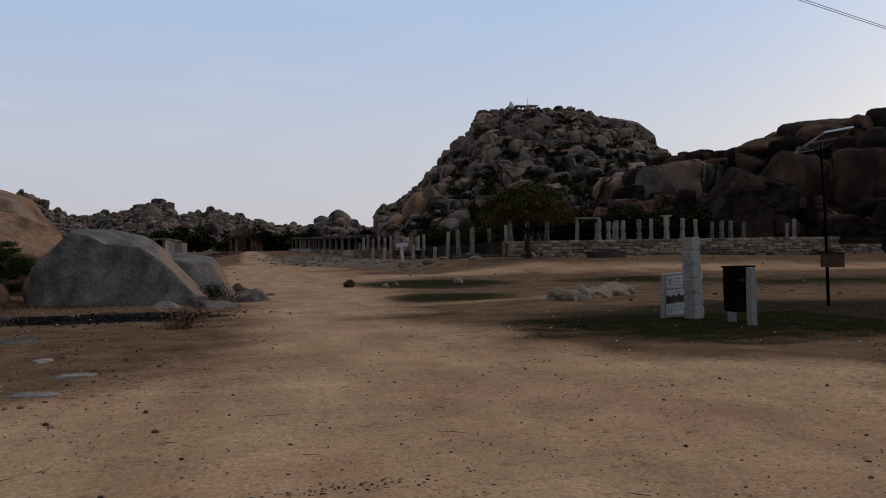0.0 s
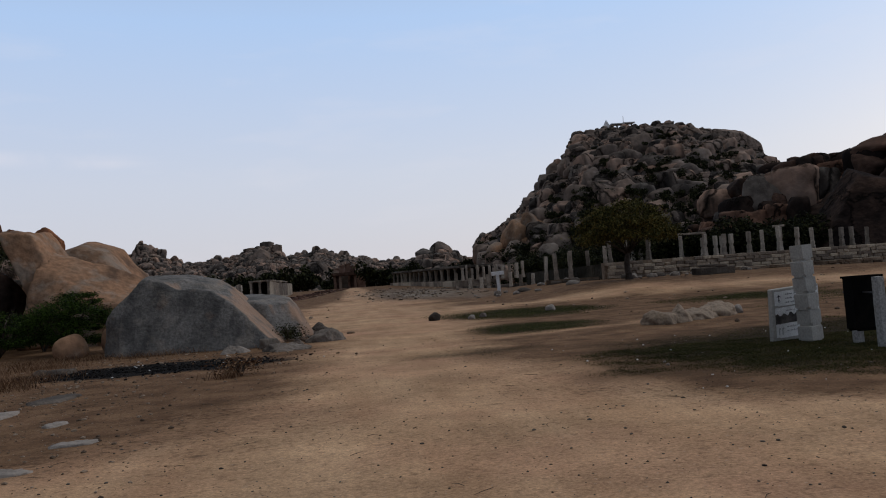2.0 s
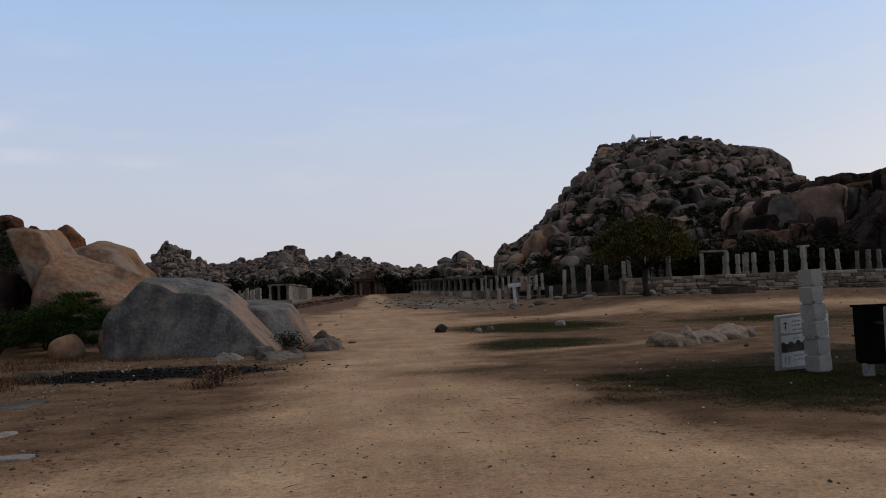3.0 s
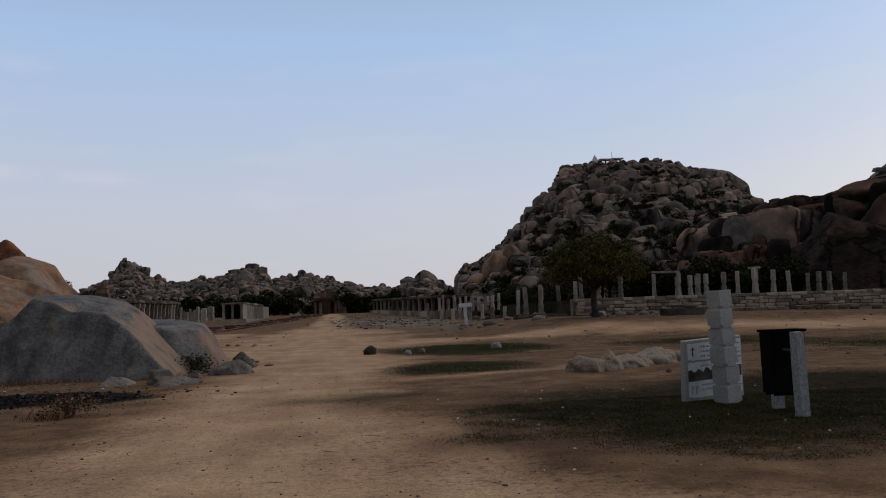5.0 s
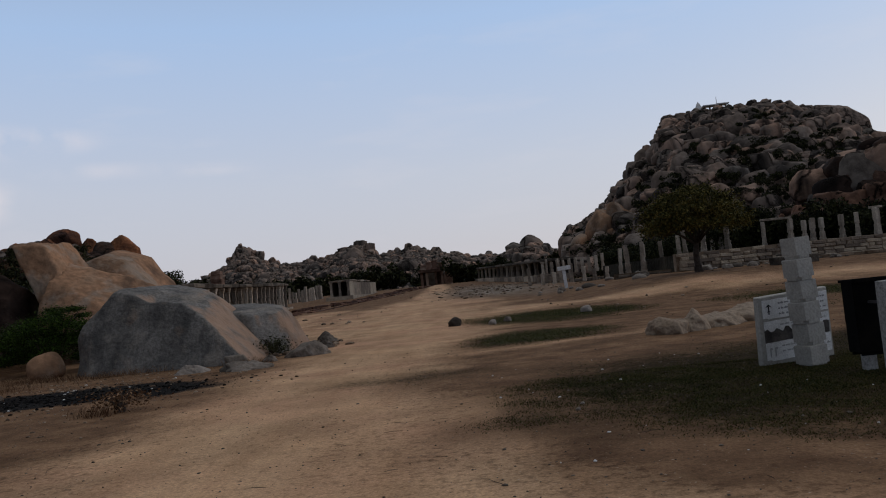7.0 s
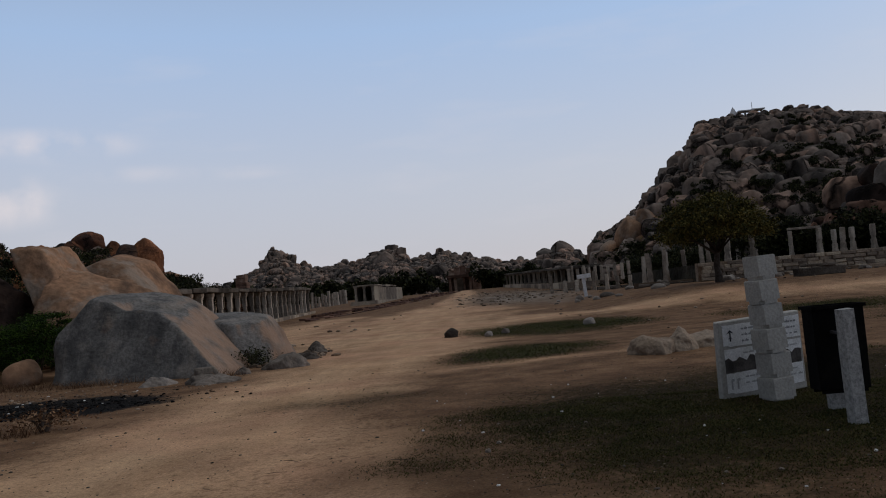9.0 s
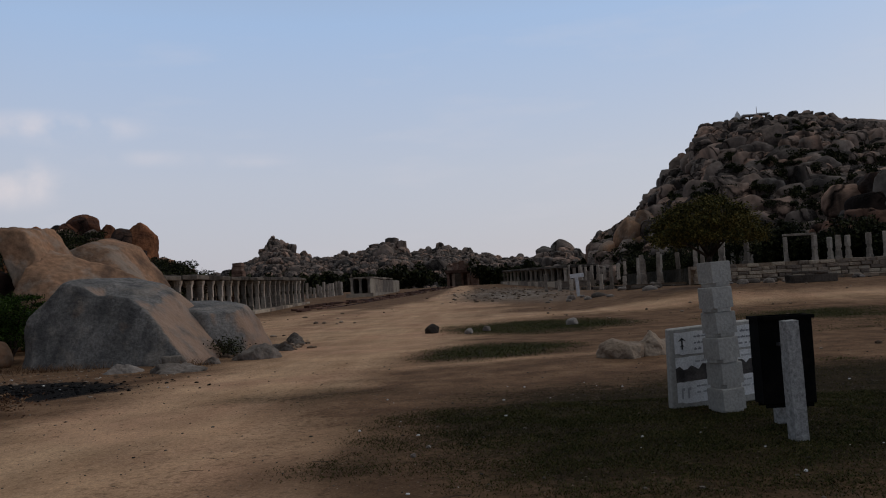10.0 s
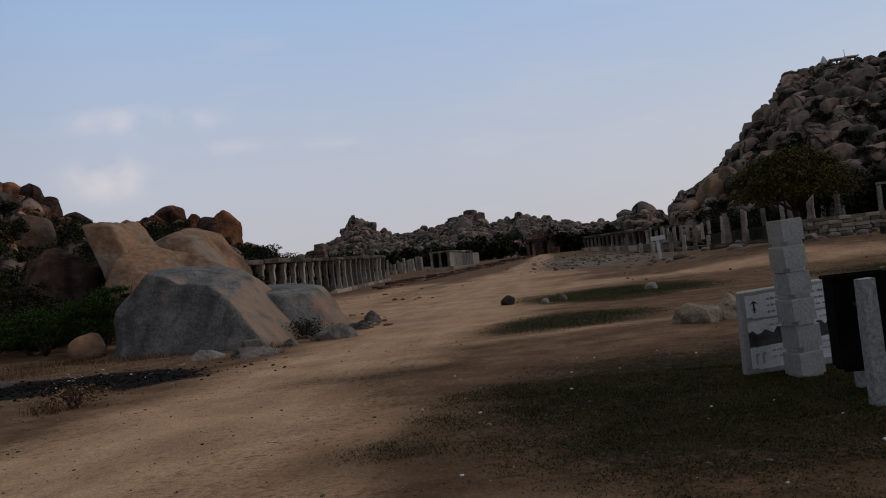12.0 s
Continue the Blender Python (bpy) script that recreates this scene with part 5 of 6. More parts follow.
for dx, w, h in ((-1.9, 1.3, 0.9), (-0.6, 1.25, 1.5), (0.7, 1.25, 1.7), (1.9, 1.1, 1.2)):
    bm = bmesh.new()
    box(bm, dx, 0.3, 3.71, w, 2.0, h, top=0.9, jit=0.08, rng=r)
    box(bm, dx, 0.3, 3.71 + h, w * 1.1, 2.2, 0.18, jit=0.05, rng=r)
    part("upper_storey", bm, M_GATE, gate)
bm = bmesh.new()
box(bm, 3.6, 0.3, 0, 1.9, 2.2, 2.3, jit=0.08, rng=r)
box(bm, 3.7, 0.3, 2.31, 1.4, 2.0, 0.5, jit=0.08, rng=r)
part("side_wing", bm, M_GATE, gate)
bm = bmesh.new()
box(bm, 0, 4.0, 0, 5.4, 0.5, 3.0)
part("back_wall", bm, M_DARK, gate)

# low edging running up the street
for line, (ax, ay, bx, by) in enumerate(((-13.2, 74, -1.8, 184), (-14.4, 82, -3.4, 182), (-15.4, 92, -5.0, 178))):
    ob = thing("stone_edging", Matrix(), "low broken line of red-brown edging stones", "edging", "edging lines up the street")
    l = math.hypot(bx - ax, by - ay)
    n_ = int(l / 3.0)
    ang = math.degrees(math.atan2(by - ay, bx - ax))
    for i in range(n_):
        if r.random() < 0.05:
            continue
        t = (i + 0.5) / n_
        x, y = ax + (bx - ax) * t, ay + (by - ay) * t
        bm = bmesh.new()
        box(bm, 0, 0, -0.2, 2.95, r.uniform(0.35, 0.7), 0.2 + (0.12 + 0.06 * line) * r.uniform(0.6, 1.2), jit=0.05, rng=r)
        bevel_all(bm, 0.04)
        part("edging_stone", bm, M_BEAM, ob, m=pose(x, y, ground_z(x, y), 0, 0, ang + r.uniform(-2, 2)))


def block_wall(name, label, p0, p1, base, top, mat, thick=0.8, course=0.29, limit=300, wander=0.06):
    """Dry stone retaining wall laid in uneven courses of single blocks on a recessed core."""
    a, b = Vector((*p0, 0)), Vector((*p1, 0))
    length, d = (b - a).length, (b - a).normalized()
    ang = math.degrees(math.atan2(d.y, d.x))
    ob = thing(name, Matrix(), label, "wall", kind="structure")
    rr = random.Random(int(length * 13))
    bm = bmesh.new()
    mid = a.lerp(b, 0.5)
    nrm = Vector((d.y, -d.x, 0))
    bm2 = bmesh.new()
    box(bm2, 0, 0, 0, length, thick - 0.16, top - base - 0.05)
    part("core", bm2, M_FIELD, ob, m=pose(mid.x - nrm.x * 0.12, mid.y - nrm.y * 0.12, base - 0.05, 0, 0, ang))
    stock = [block_mesh("stone_block", w, thick * 0.5, course * 0.97, mat, 0.03, 0.02, 500 + i) for i, w in enumerate((0.45, 0.6, 0.75, 0.9, 1.1))]
    widths = (0.45, 0.6, 0.75, 0.9, 1.1)
    rows, made = int((top - base) / course), 0
    for row in range(rows):
        s = rr.uniform(0, 0.4)
        while s < length - 0.3:
            k = rr.randrange(5)
            if row == rows - 1 and rr.random() < 0.25:
                s += widths[k]
                continue
            p = a + d * (s + widths[k] / 2) + nrm * (thick * 0.25 + rr.uniform(-wander, wander))
            put("stone_block", stock[k], ob, pose(p.x, p.y, base + row * course + rr.uniform(-0.02, 0.01), 0, rr.uniform(-1.5, 1.5), ang + rr.uniform(-4, 4)) @ Matrix.Diagonal((rr.uniform(0.9, 1.02), 1, rr.uniform(0.82, 1.02), 1)))
            s += widths[k] + rr.uniform(0.01, 0.04)
            made += 1
    return ob


block_wall("retaining_wall", "long retaining wall of uneven pale stone blocks", (18.2, 64), (50.5, 64), 0.55, 2.45, M_BLOCK, course=0.26)
block_wall("wall_ledge", "projecting lower ledge of the retaining wall", (24.0, 63.1), (50.0, 63.1), 0.5, 1.3, M_FIELD, thick=0.9, course=0.26, wander=0.1)
block_wall("low_wall", "low dark wall of rough stone blocks", (14.2, 66.7), (18.1, 65.0), 0.6, 1.4, M_DARK, course=0.2)
block_wall("platform_wall", "low dark platform edge of rough stone", (10.4, 128), (23.0, 84), 0.5, 1.2, M_DARK, course=0.35)
block_wall("wall_end", "broken lower end of the retaining wall", (50.6, 64), (55.5, 64.5), 0.4, 1.75, M_BLOCK, course=0.31)
bm = bmesh.new()
box(bm, 40.0, 79.5, 0.4, 42.6, 30, 1.9)
tagged(part("terrace", bm, M_SLOPE, None), "earth terrace behind the retaining wall", "terrace", kind="structure")

# columns on the terrace: bearing along the wall, depth behind it, height
spots = []
for x, dy, h in ((16.6, 6, 1.9), (17.1, 8, 1.6), (17.6, 5, 2.0), (18.2, 7, 1.9), (19.0, 4, 1.9), (19.6, 3, 1.4), (20.4, 4, 1.8), (21.2, 2, 1.3), (22.2, 5, 1.8), (23.4, 3, 2.0), (24.2, 9, 1.2), (24.9, 9, 1.2), (25.6, 9, 1.3), (26.3, 3, 1.75),
                 (28.4, 3, 1.8), (29.6, 6, 1.6), (30.1, 3, 1.7), (30.8, 6, 1.7), (31.3, 4, 1.7), (31.9, 7, 1.7), (32.4, 3, 1.75), (33.6, 3, 1.8), (34.6, 2, 1.95), (35.0, 2.6, 1.9), (36.2, 2, 1.8), (37.9, 2.5, 1.7), (39.9, 3, 1.5), (40.9, 3, 1.6), (42.2, 3.5, 1.6), (43.6, 3.5, 1.5), (48.0, 3, 1.3), (48.8, 3, 1.7)):
    spots.append((x, 64.6 + dy, 2.3, h * 1.1) if x > 19.2 else (x, 66.5 + dy, ground_z(x, 66.5 + dy) - 0.05, h * 1.1 + 0.5))
standing_columns("terrace_column", "slender pale granite column standing roofless on the terrace", spots, STUBS, "columns on the terrace")
for x, y, w in ((27.35, 67.6, 2.4), (34.8, 66.9, 0.9)):
    bm = bmesh.new()
    box(bm, 0, 0, 0, w, 0.4, 0.17, jit=0.02, rng=r)
    bevel_all(bm, 0.02)
    tagged(part("lintel_stone", bm, M_PALE, None, m=pose(x, y, 4.27 if x < 30 else 4.4, 0, 0, 4)), "flat stone lintel lying across terrace columns", "lintel", "lintels on terrace columns")
back = []
for i in range(9):
    back.append((10.5 + 0.95 * i + r.uniform(-0.3, 0.3), 92 - 1.2 * i, 0.9, r.choice((1.2, 1.5, 1.9, 2.8))))
standing_columns("ruined_column", "thin ruined granite column behind the dark wall", back, STUBS, "thin columns behind the dark wall")

# heap of slabs and broken stones by the tree
for i, (x, y, z, sx, sy, sz, deg) in enumerate(((22.0, 54.0, 0, 1.3, 1.2, 0.5, 5), (23.4, 54.2, 0, 1.3, 1.1, 0.5, -4), (22.6, 54.0, 0.5, 1.7, 1.0, 0.16, 3))):
    bm = bmesh.new()
    box(bm, 0, 0, 0, sx, sy, sz, jit=0.04, rng=r)
    bevel_all(bm, 0.04)
    tagged(part("stone_slab", bm, M_DARK, None, m=pose(x, y, ground_z(x, y) + z - (0.03 if z == 0 else -0.001), 0, 0, deg)), "grey dressed stone slab in a low heap", "slab", "heap of dressed slabs")
for i in range(46):
    x, y = (r.uniform(19, 29), r.uniform(58.5, 62.5)) if i < 30 else (r.uniform(8, 18), r.uniform(60, 72))
    s = r.uniform(0.12, 0.42)
    q = rock_pose(Vector((x, y, ground_z(x, y) + s * 0.25)), s, r, 0.7)
    tagged(put("broken_stone", stock_mesh(r.randrange(14), M_RUBBLE, 2), None, q), "broken pale stone lying below the wall", "stone", "broken stones below the wall")


# ---- hilltop shrine ----
shrine = thing("hilltop_shrine", pose(69.6, 211, 39.7) @ Matrix.Diagonal((0.92, 0.92, 0.85, 1)), "small white shrine with a flat pavilion on the hilltop", "shrine")
bm = bmesh.new()
box(bm, 0, 0, -1.5, 1.9, 1.9, 3.0)
box(bm, 0, 0, 1.5, 1.5, 1.5, 0.8, top=0.75)
box(bm, 0, 0, 2.3, 1.05, 1.05, 0.7, top=0.6)
box(bm, 0, 0, 3.0, 0.5, 0.5, 0.5, top=0.3)
bevel_all(bm, 0.06)
part("tower", bm, M_LIME, shrine, "whitewashed stepped tower")
for dx in (1.6, 3.2, 4.8, 6.4, 7.6):
    bm = bmesh.new()
    box(bm, dx, 0, -1.5, 0.35, 0.5, 3.6)
    part("column", bm, M_PALE, shrine)
bm = bmesh.new()
box(bm, 4.4, 0.4, -3.0, 7.4, 2.0, 3.6)
part("plinth", bm, M_ROCK, shrine)
for dx, w, z, mt in ((3.1, 4.2, 1.75, M_LIME), (6.4, 3.6, 1.95, M_LIME)):
    bm = bmesh.new()
    box(bm, dx, 0, z, w, 3.0, 0.32)
    bevel_all(bm, 0.04)
    part("roof_slab", bm, mt, shrine)
bm = bmesh.new()
tube(bm, [(5.2, 0, 2), (5.2, 0, 4.5)], [0.08, 0.06], 6)
part("mast", bm, M_STEEL, shrine)
bm = bmesh.new()
box(bm, -5.6, 0, -1.1, 4.5, 2.6, 0.35)
part("side_roof", bm, M_DARK, shrine)
for dx in (-7.5, -6.3, -5.1, -3.9):
    bm = bmesh.new()
    box(bm, dx, 0, -3.6, 0.3, 0.4, 2.5)
    part("column", bm, M_DARK, shrine)

# ruined turret behind the gallery
bm = bmesh.new()
for i in range(5):
    box(bm, r.uniform(-0.1, 0.1), 0, i * 0.62, 1.9 - 0.12 * i, 1.9 - 0.12 * i, 0.6, jit=0.08, rng=r)
box(bm, 0, 0, -3.5, 2.0, 2.0, 3.5)
bevel_all(bm, 0.06)
tagged(part("ruined_turret", bm, M_GATE, None, m=pose(-34.2, 130, 4.6)), "dark ruined turret of stacked stones", "ruin")


# ---- trees and plants ----
def tree(x, y, h_fork, spread, z0, z1, seed):
    r = random.Random(seed)
    ob = thing("umbrella_tree", pose(x, y, ground_z(x, y) - 0.1), "flat-topped thorn tree with olive leaves and dark trunk", "tree")
    bm = bmesh.new()
    tube(bm, [(0.05, 0, -0.2), (0.0, 0, 0.5), (-0.04, 0.05, 1.2), (0.05, 0, h_fork)], [0.34, 0.22, 0.19, 0.17], 12)
    part("trunk", bm, M_WOOD, ob, shade=True)
    tips = []
    for i in range(9):
        a = 6.283 * i / 9 + r.uniform(-0.3, 0.3)
        l = spread * r.uniform(0.55, 0.95)
        p0 = Vector((0.05, 0, h_fork - 0.15))
        p2 = Vector((math.cos(a) * l, math.sin(a) * l, r.uniform(z0 + 0.7, z1 - 0.5)))
        p1 = p0.lerp(p2, 0.45) + Vector((0, 0, 0.35))
        bm = bmesh.new()
        tube(bm, [p0, p1, p2], [0.10, 0.065, 0.025], 7)
        for _ in range(4):
            q = p1.lerp(p2, r.uniform(0.1, 0.9))
            e = q + Vector((r.uniform(-1, 1), r.uniform(-1, 1), r.uniform(0.2, 0.9)))
            tube(bm, [q, q.lerp(e, 0.5) + Vector((0, 0, 0.1)), e], [0.035, 0.024, 0.01], 5)
            tips.append(e)
        tips += [p2, p1.lerp(p2, 0.6)]
        part("limb", bm, M_WOOD, ob, shade=True)
    nr = np.random.RandomState(seed)
    vs, fs = [], []
    for k in range(240):
        a, q = nr.uniform(0, 6.283), math.sqrt(nr.uniform(0, 1))
        dome = 1 - 0.55 * q ** 2.2
        c = np.array((math.cos(a) * q * spread * nr.uniform(0.9, 1.08), math.sin(a) * q * spread, z0 + (z1 - z0) * dome * nr.uniform(0.35, 1.0)))
        cr = nr.uniform(0.35, 0.75)
        for _ in range(110):
            d = nr.normal(0, 0.55, 3) * (1, 1, 0.5)
            p = c + d * cr
            u = nr.normal(0, 1, 3)
            u /= np.linalg.norm(u)
            w = np.cross(u, nr.normal(0, 1, 3))
            w /= np.linalg.norm(w) + 1e-9
            s = nr.uniform(0.05, 0.12)
            o = len(vs)
            vs += [tuple(p - u * s), tuple(p + w * s * 0.5), tuple(p + u * s), tuple(p - w * s * 0.5)]
            fs.append((o, o + 1, o + 2, o + 3))
    put("crown", mesh_of("crown", vs, fs, M_LEAF), ob, None, "olive green leaves in a flat uneven crown")
    return ob


tree(17.4, 56.0, 2.0, 3.15, 2.2, 5.6, 17)


def bush(x, y, rx, h, seed, mat, label, leaf=0.05, n=4500, name="green_bush"):
    r = random.Random(seed)
    ob = thing(name, pose(x, y, ground_z(x, y)), label, "bush")
    bm = bmesh.new()
    for i in range(9):
        a, l = r.uniform(0, 6.28), rx * r.uniform(0.4, 0.9)
        e = Vector((math.cos(a) * l, math.sin(a) * l, h * r.uniform(0.5, 0.9)))
        tube(bm, [(0, 0, -0.05), e * 0.5 + Vector((0, 0, h * 0.15)), e], [0.035, 0.022, 0.008], 6)
    part("stems", bm, M_WOOD, ob)
    nr = np.random.RandomState(seed)
    vs, fs = [], []
    clumps = []
    for _ in range(46):
        a, q = nr.uniform(0, 6.283), math.sqrt(nr.uniform(0, 1))
        clumps.append((np.array((math.cos(a) * q * rx, math.sin(a) * q * rx * 0.8, h * (0.12 + 0.8 * nr.uniform(0.1, 1) * (1 - 0.5 * q * q)))), nr.uniform(0.18, 0.42)))
    for _ in range(n):
        c, cr = clumps[nr.randint(len(clumps))]
        p = c + nr.normal(0, 0.6, 3) * cr * (1.15, 1.15, 0.36)
        if p[2] < 0.03:
            continue
        u = nr.normal(0, 1, 3) * (1, 1, 0.5)
        u /= np.linalg.norm(u)
        w = np.cross(u, nr.normal(0, 1, 3))
        w /= np.linalg.norm(w) + 1e-9
        s = leaf * nr.uniform(0.6, 1.4)
        o = len(vs)
        vs += [tuple(p - u * s), tuple(p + w * s * 0.45), tuple(p + u * s), tuple(p - w * s * 0.45)]
        fs.append((o, o + 1, o + 2, o + 3))
    put("leaves", mesh_of("leaves", vs, fs, mat), ob)
    return ob


bush(-11.6, 31.0, 1.8, 2.35, 61, M_GREEN, "fresh green feathery bush before the tan rocks", 0.032, 34000)
bush(-14.3, 31.8, 1.9, 2.0, 62, M_GREEN, "fresh green bush in the shade of the rocks", 0.036, 20000)
bush(-13.0, 37.0, 1.2, 1.5, 63, M_BUSH, "dark olive shrub growing against the tan rock", 0.05, 3500, "shrub")
bush(-13.9, 35.0, 1.5, 1.7, 72, M_BUSH, "dark olive shrub growing against the tan rock", 0.05, 7000, "shrub")
bush(-16.9, 36.0, 2.0, 2.3, 69, M_BUSH, "dark olive shrub below the leaning rock", 0.06, 8000, "shrub")
bush(-18.9, 33.5, 2.2, 2.2, 70, M_BUSH, "dark olive shrub below the leaning rock", 0.06, 8000, "shrub")
bush(-16.0, 33.2, 1.5, 1.3, 71, M_BUSH, "dark olive shrub below the leaning rock", 0.05, 6000, "shrub")
bush(-19.2, 37.0, 2.2, 3.2, 64, M_BUSH, "dark olive shrub among brown rocks", 0.06, 6000, "shrub")
bush(-20.5, 39.0, 2.4, 3.0, 65, M_BUSH, "dark olive shrub among brown rocks", 0.07, 6000, "shrub")
bush(-4.0, 29.0, 0.4, 0.62, 66, M_BUSH, "small dark weed between two boulders", 0.035, 900, "weed")
bush(-4.15, 17.9, 0.33, 0.42, 67, M_DRY, "dry pale weed beside the ash patch", 0.03, 700, "weed")
bush(-41, 131, 3.0, 4.0, 68, M_TWIG, "bare grey thorn bush behind the gallery", 0.10, 900, "bare_bush").location.z = 4.4


def blades(name, spots, h0, h1, w, lean, mat, label, seed):
    """Grass: one bent blade of two faces at each spot."""
    nr = np.random.RandomState(seed)
    vs, fs = [], []
    for x, y in spots:
        z = ground_z(x, y) - 0.004
        h, a, b = nr.uniform(h0, h1), nr.uniform(0, 6.283), nr.uniform(0, 6.283)
        dx, dy = math.cos(a) * w, math.sin(a) * w
        lx, ly = math.cos(b) * lean * h, math.sin(b) * lean * h
        o = len(vs)
        vs += [(x - dx, y - dy, z), (x + dx, y + dy, z), (x + lx * 0.4 + dx * 0.6, y + ly * 0.4 + dy * 0.6, z + h * 0.6), (x + lx * 0.4 - dx * 0.6, y + ly * 0.4 - dy * 0.6, z + h * 0.6), (x + lx, y + ly, z + h)]
        fs += [(o, o + 1, o + 2, o + 3), (o + 3, o + 2, o + 4)]
    return tagged(new(name, mesh_of(name, vs, fs, mat)), label, "grass", kind="stuff")


gr = random.Random(90)
near, mid_g, dry = [], [], []
while len(near) < 190000:
    x, y = (gr.uniform(1.0, 9.5), gr.uniform(10.0, 16.5)) if gr.random() < 0.72 else (gr.uniform(0.6, 20), gr.uniform(10.2, 20.5))
    if gr.random() < max(0, grass_amount(x, y) - 0.15) * (0.3 + 0.65 * smooth(0.5 + 2.5 * noise.noise((x * 1.9, y * 1.9, 0)))):
        near.append((x, y))
while len(mid_g) < 52000:
    x, y = gr.uniform(-0.5, 24), gr.uniform(20, 46)
    if gr.random() < grass_amount(x, y):
        mid_g.append((x, y))
blades("grass", near, 0.006, 0.026, 0.005, 1.2, M_GRASS, "short sparse green grass on dusty soil", 91)
blades("far_grass", mid_g, 0.012, 0.04, 0.010, 1.5, M_FARGRASS, "thin green grass patches beside the path", 92)
for cx, cy, sx, sy, n_ in ((-9.4, 20.6, 0.9, 0.9, 900), (-10.2, 24.6, 1.1, 1.0, 800), (-7.9, 26.6, 1.2, 0.3, 500), (-11.0, 27.2, 1.6, 0.7, 1000), (-4.4, 17.6, 0.35, 0.3, 160), (-4.0, 26.0, 0.5, 0.4, 260), (-9.0, 19.0, 0.6, 0.6, 400)):
    dry += [(gr.gauss(cx, sx * 0.6), gr.gauss(cy, sy * 0.6)) for _ in range(n_)]
blades("dry_grass", dry, 0.05, 0.26, 0.006, 0.8, M_DRY, "rust-brown dry grass stems beside the boulders", 93)


# ---- loose small stuff ----
ICO1 = ico(1)


def pebbles(name, spots, mat, label, seed, category="pebbles"):
    nr = np.random.RandomState(seed)
    vs, fs = [], []
    v0, f0 = ICO1
    for x, y, s in spots:
        q = v0 * nr.uniform(0.75, 1.2, v0.shape) * (s * nr.uniform(0.8, 1.5), s * nr.uniform(0.7, 1.1), s * nr.uniform(0.4, 0.8))
        a = nr.uniform(0, 6.283)
        c, d = math.cos(a), math.sin(a)
        q = np.stack([q[:, 0] * c - q[:, 1] * d + x, q[:, 0] * d + q[:, 1] * c + y, q[:, 2] + ground_z(x, y) + s * 0.15], 1)
        o = len(vs)
        vs.extend(map(tuple, q))
        fs.extend([[k + o for k in t] for t in f0])
    return tagged(new(name, mesh_of(name, vs, fs, mat)), label, category, kind="stuff")


sp = []
for _ in range(9000):
    x, y = gr.uniform(-9, 12), 2.5 + 23 * gr.random() ** 1.6
    sp.append((x, y, gr.choice((0.004, 0.005, 0.006, 0.007, 0.009, 0.012) if gr.random() < 0.97 else (0.022,))))
pebbles("pebbles", sp, M_DARK, "small dark pebbles scattered over the soil", 95)
sp = []
for _ in range(2200):
    x, y = gr.gauss(-7.2, 1.9), gr.uniform(7, 27)
    if x < -3.4 and ash_amount(x, y) < 0.25:
        sp.append((x, y, gr.choice((0.008, 0.011, 0.015, 0.02, 0.035))))
for _ in range(60):
    sp.append((gr.gauss(-6.3, 1.8), gr.gauss(23.3, 0.5), gr.choice((0.015, 0.025, 0.04, 0.06))))
for _ in range(90):
    sp.append((gr.gauss(-3.2, 0.5), gr.gauss(31.5, 1.6), gr.choice((0.05, 0.08, 0.14))))
pebbles("rubble", sp, M_FIELD, "pale stone rubble and chips on the soil", 96, "rubble")
sp = [(gr.gauss(-6.7, 1.7), gr.gauss(21.4, 0.8), gr.choice((0.012, 0.02, 0.03, 0.045))) for _ in range(900)]
pebbles("charred_debris", sp, M_CHAR, "black charred debris of a burnt rubbish heap", 97, "ash")
sp = [(gr.uniform(2, 9), gr.uniform(10.5, 19), gr.choice((0.008, 0.012, 0.02))) for _ in range(45)] + [(gr.gauss(-6.5, 2.0), gr.gauss(22.0, 1.5), 0.03) for _ in range(16)]
pebbles("litter", sp, M_LITTER, "scraps of pale litter on the grass and ash", 98, "litter")
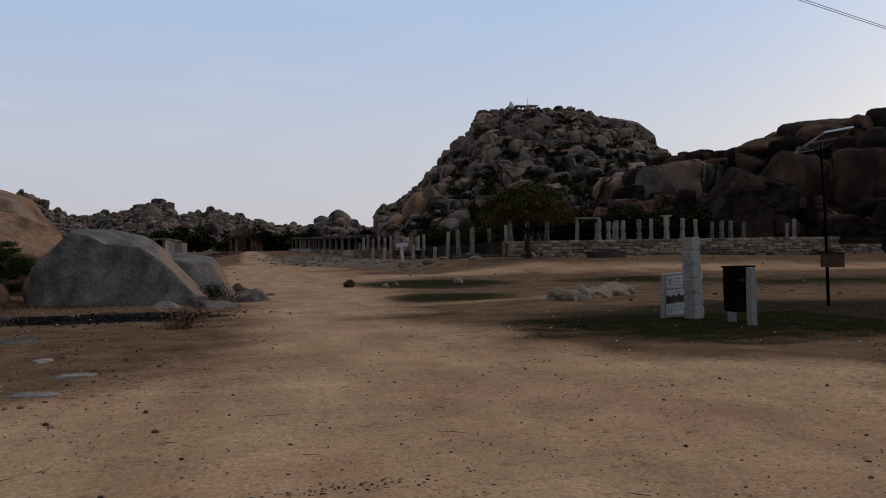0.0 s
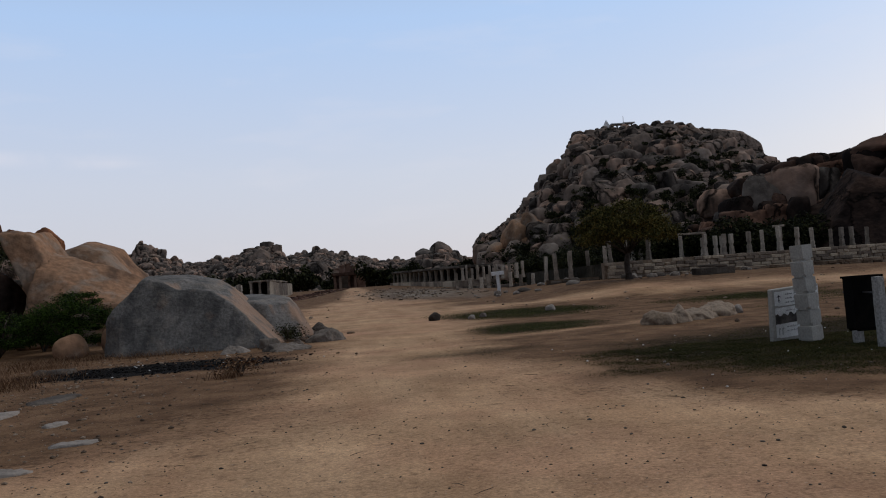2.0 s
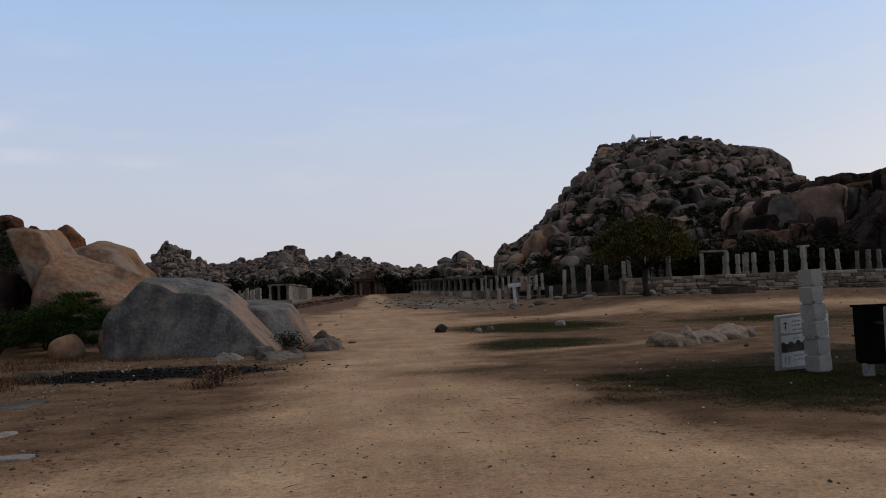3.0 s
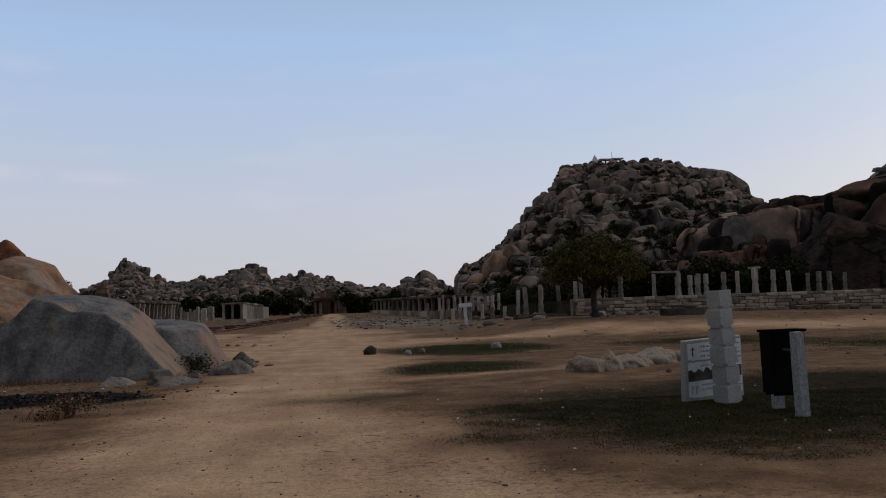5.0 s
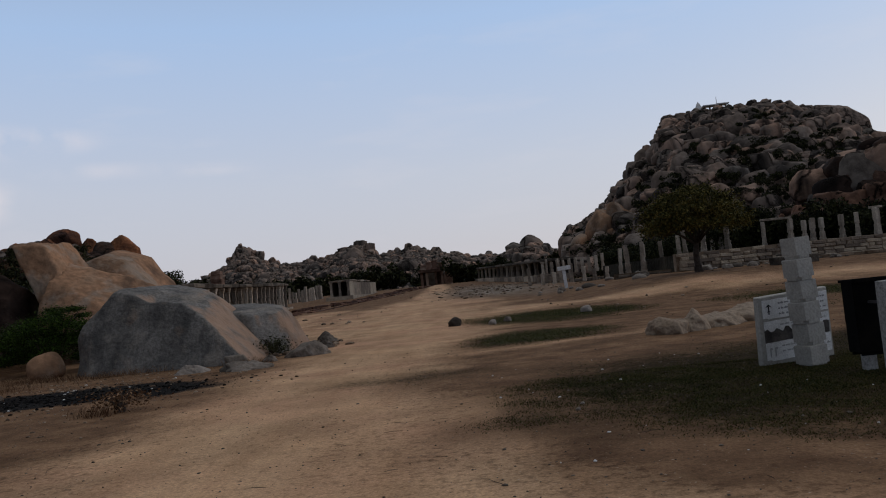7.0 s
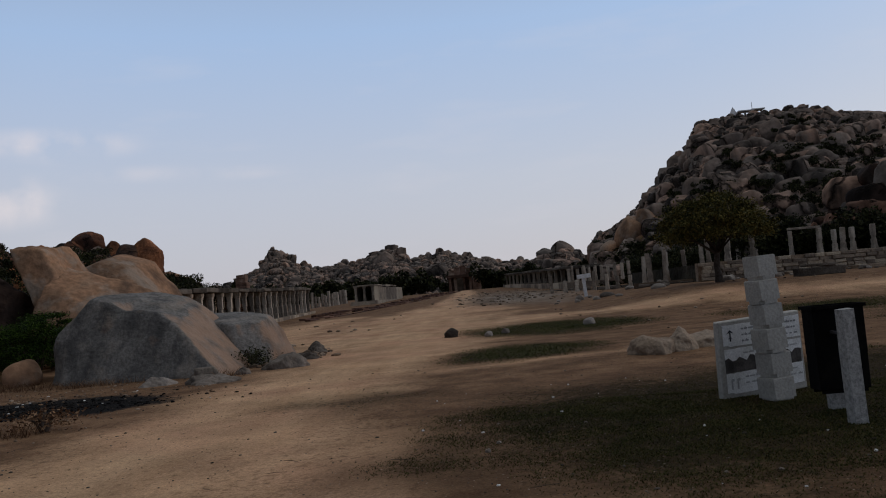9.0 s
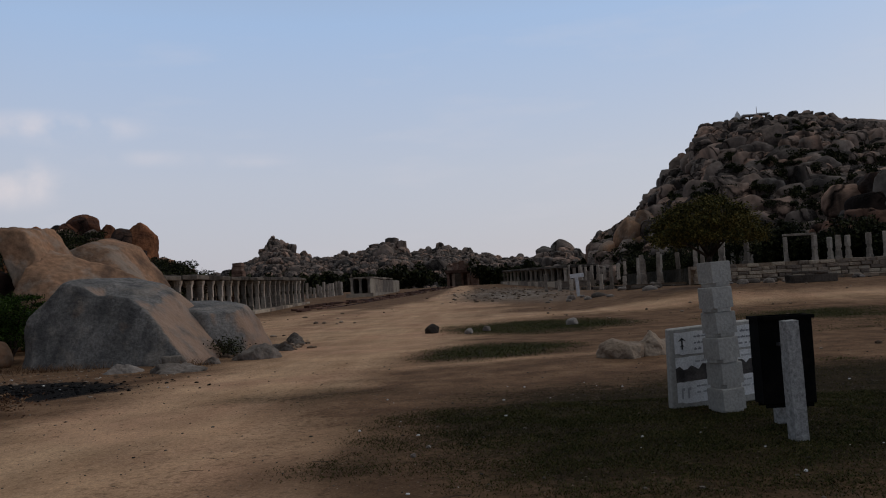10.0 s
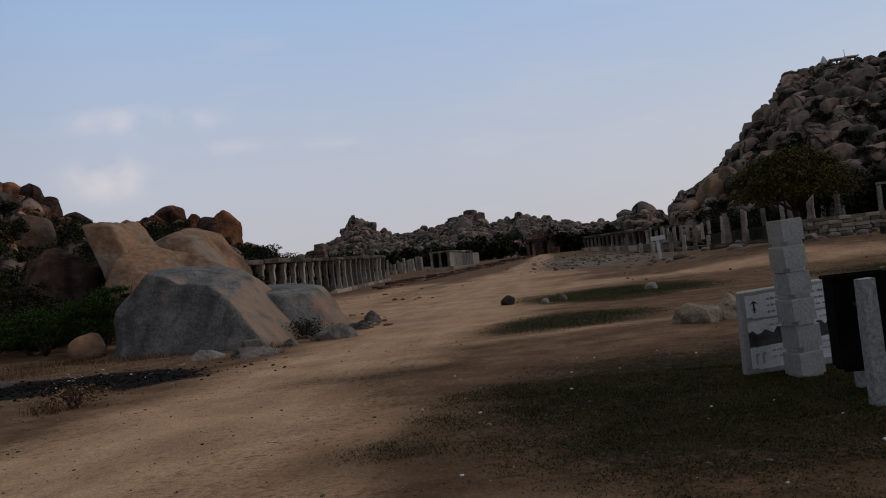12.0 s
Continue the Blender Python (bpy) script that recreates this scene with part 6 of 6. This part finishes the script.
for i, (x, y, sx, sy, sz, deg) in enumerate(((-7.1, 16.3, 0.32, 0.85, 0.07, -4), (-7.35, 14.3, 0.3, 0.7, 0.07, -8), (-5.15, 11.3, 0.26, 0.14, 0.05, 10), (-5.35, 9.8, 0.3, 0.18, 0.05, -20), (-9.2, 22.3, 0.5, 0.25, 0.22, 5), (-6.1, 10.6, 0.22, 0.16, 0.05, 30), (-5.9, 12.9, 0.2, 0.13, 0.06, 60))):
    stand("sunken_slab", random_planes(random.Random(80 + i), sx, sy, sz, 5), pose(x, y, 0, 0, 0, deg), M_RUBBLE, "flat grey stone half sunk in the reddish soil", "stone", sink=sz * 1.55, group="sunken stones", power=24, sub=4, rough=0.14, seed=80 + i)
sp = [(gr.gauss(-2.4, 0.28), gr.gauss(5.05, 0.07), gr.choice((0.005, 0.008, 0.012))) for _ in range(90)]
pebbles("gravel", sp, M_DARK, "small patch of dark gravel in the path", 99, "gravel")
sp = []
for _ in range(420):
    y = gr.uniform(78, 150)
    sp.append((gr.uniform(0, 5) + (y - 66) * -0.03 + gr.gauss(5, 4), y, gr.choice((0.06, 0.09, 0.13, 0.2))))
pebbles("street_stones", sp, M_FIELD, "scattered worn paving stones of the old street", 100, "stones")
sp = []
for _ in range(240):
    x, y = gr.uniform(6, 34), gr.uniform(21, 56)
    sp.append((x, y, gr.choice((0.02, 0.03, 0.05, 0.09))))
for _ in range(24):
    sp.append((gr.uniform(-11, -3), gr.uniform(38, 76), gr.choice((0.05, 0.09, 0.16))))
pebbles("field_stones", sp, M_FIELD, "loose stones scattered over dusty open ground", 101, "stones")
dry2 = []
while len(dry2) < 1800:
    x, y = gr.gauss(-7.2, 1.7), gr.uniform(6.5, 20)
    if x < -3.9 and noise.noise((x * 0.9, y * 0.9, 6.0)) > 0.0:
        dry2.append((x, y))
blades("leaf_litter", dry2, 0.006, 0.012, 0.012, 4.0, M_DRY, "fallen dry leaves and straw on the soil", 94)
for i in range(60):
    x, y, a = gr.uniform(-6, 7), gr.uniform(3, 14), gr.uniform(0, 6.28)
    l = gr.uniform(0.03, 0.14)
    bm = bmesh.new()
    tube(bm, [(-l, 0, 0.008), (0, gr.uniform(-0.02, 0.02), 0.012), (l, 0, 0.007)], [0.002, 0.0028, 0.0015], 5)
    tagged(part("twig", bm, M_WOOD, None, m=pose(x, y, ground_z(x, y), 0, 0, math.degrees(a))), "small dry twig lying on the dusty path", "twig", "twigs on the path")
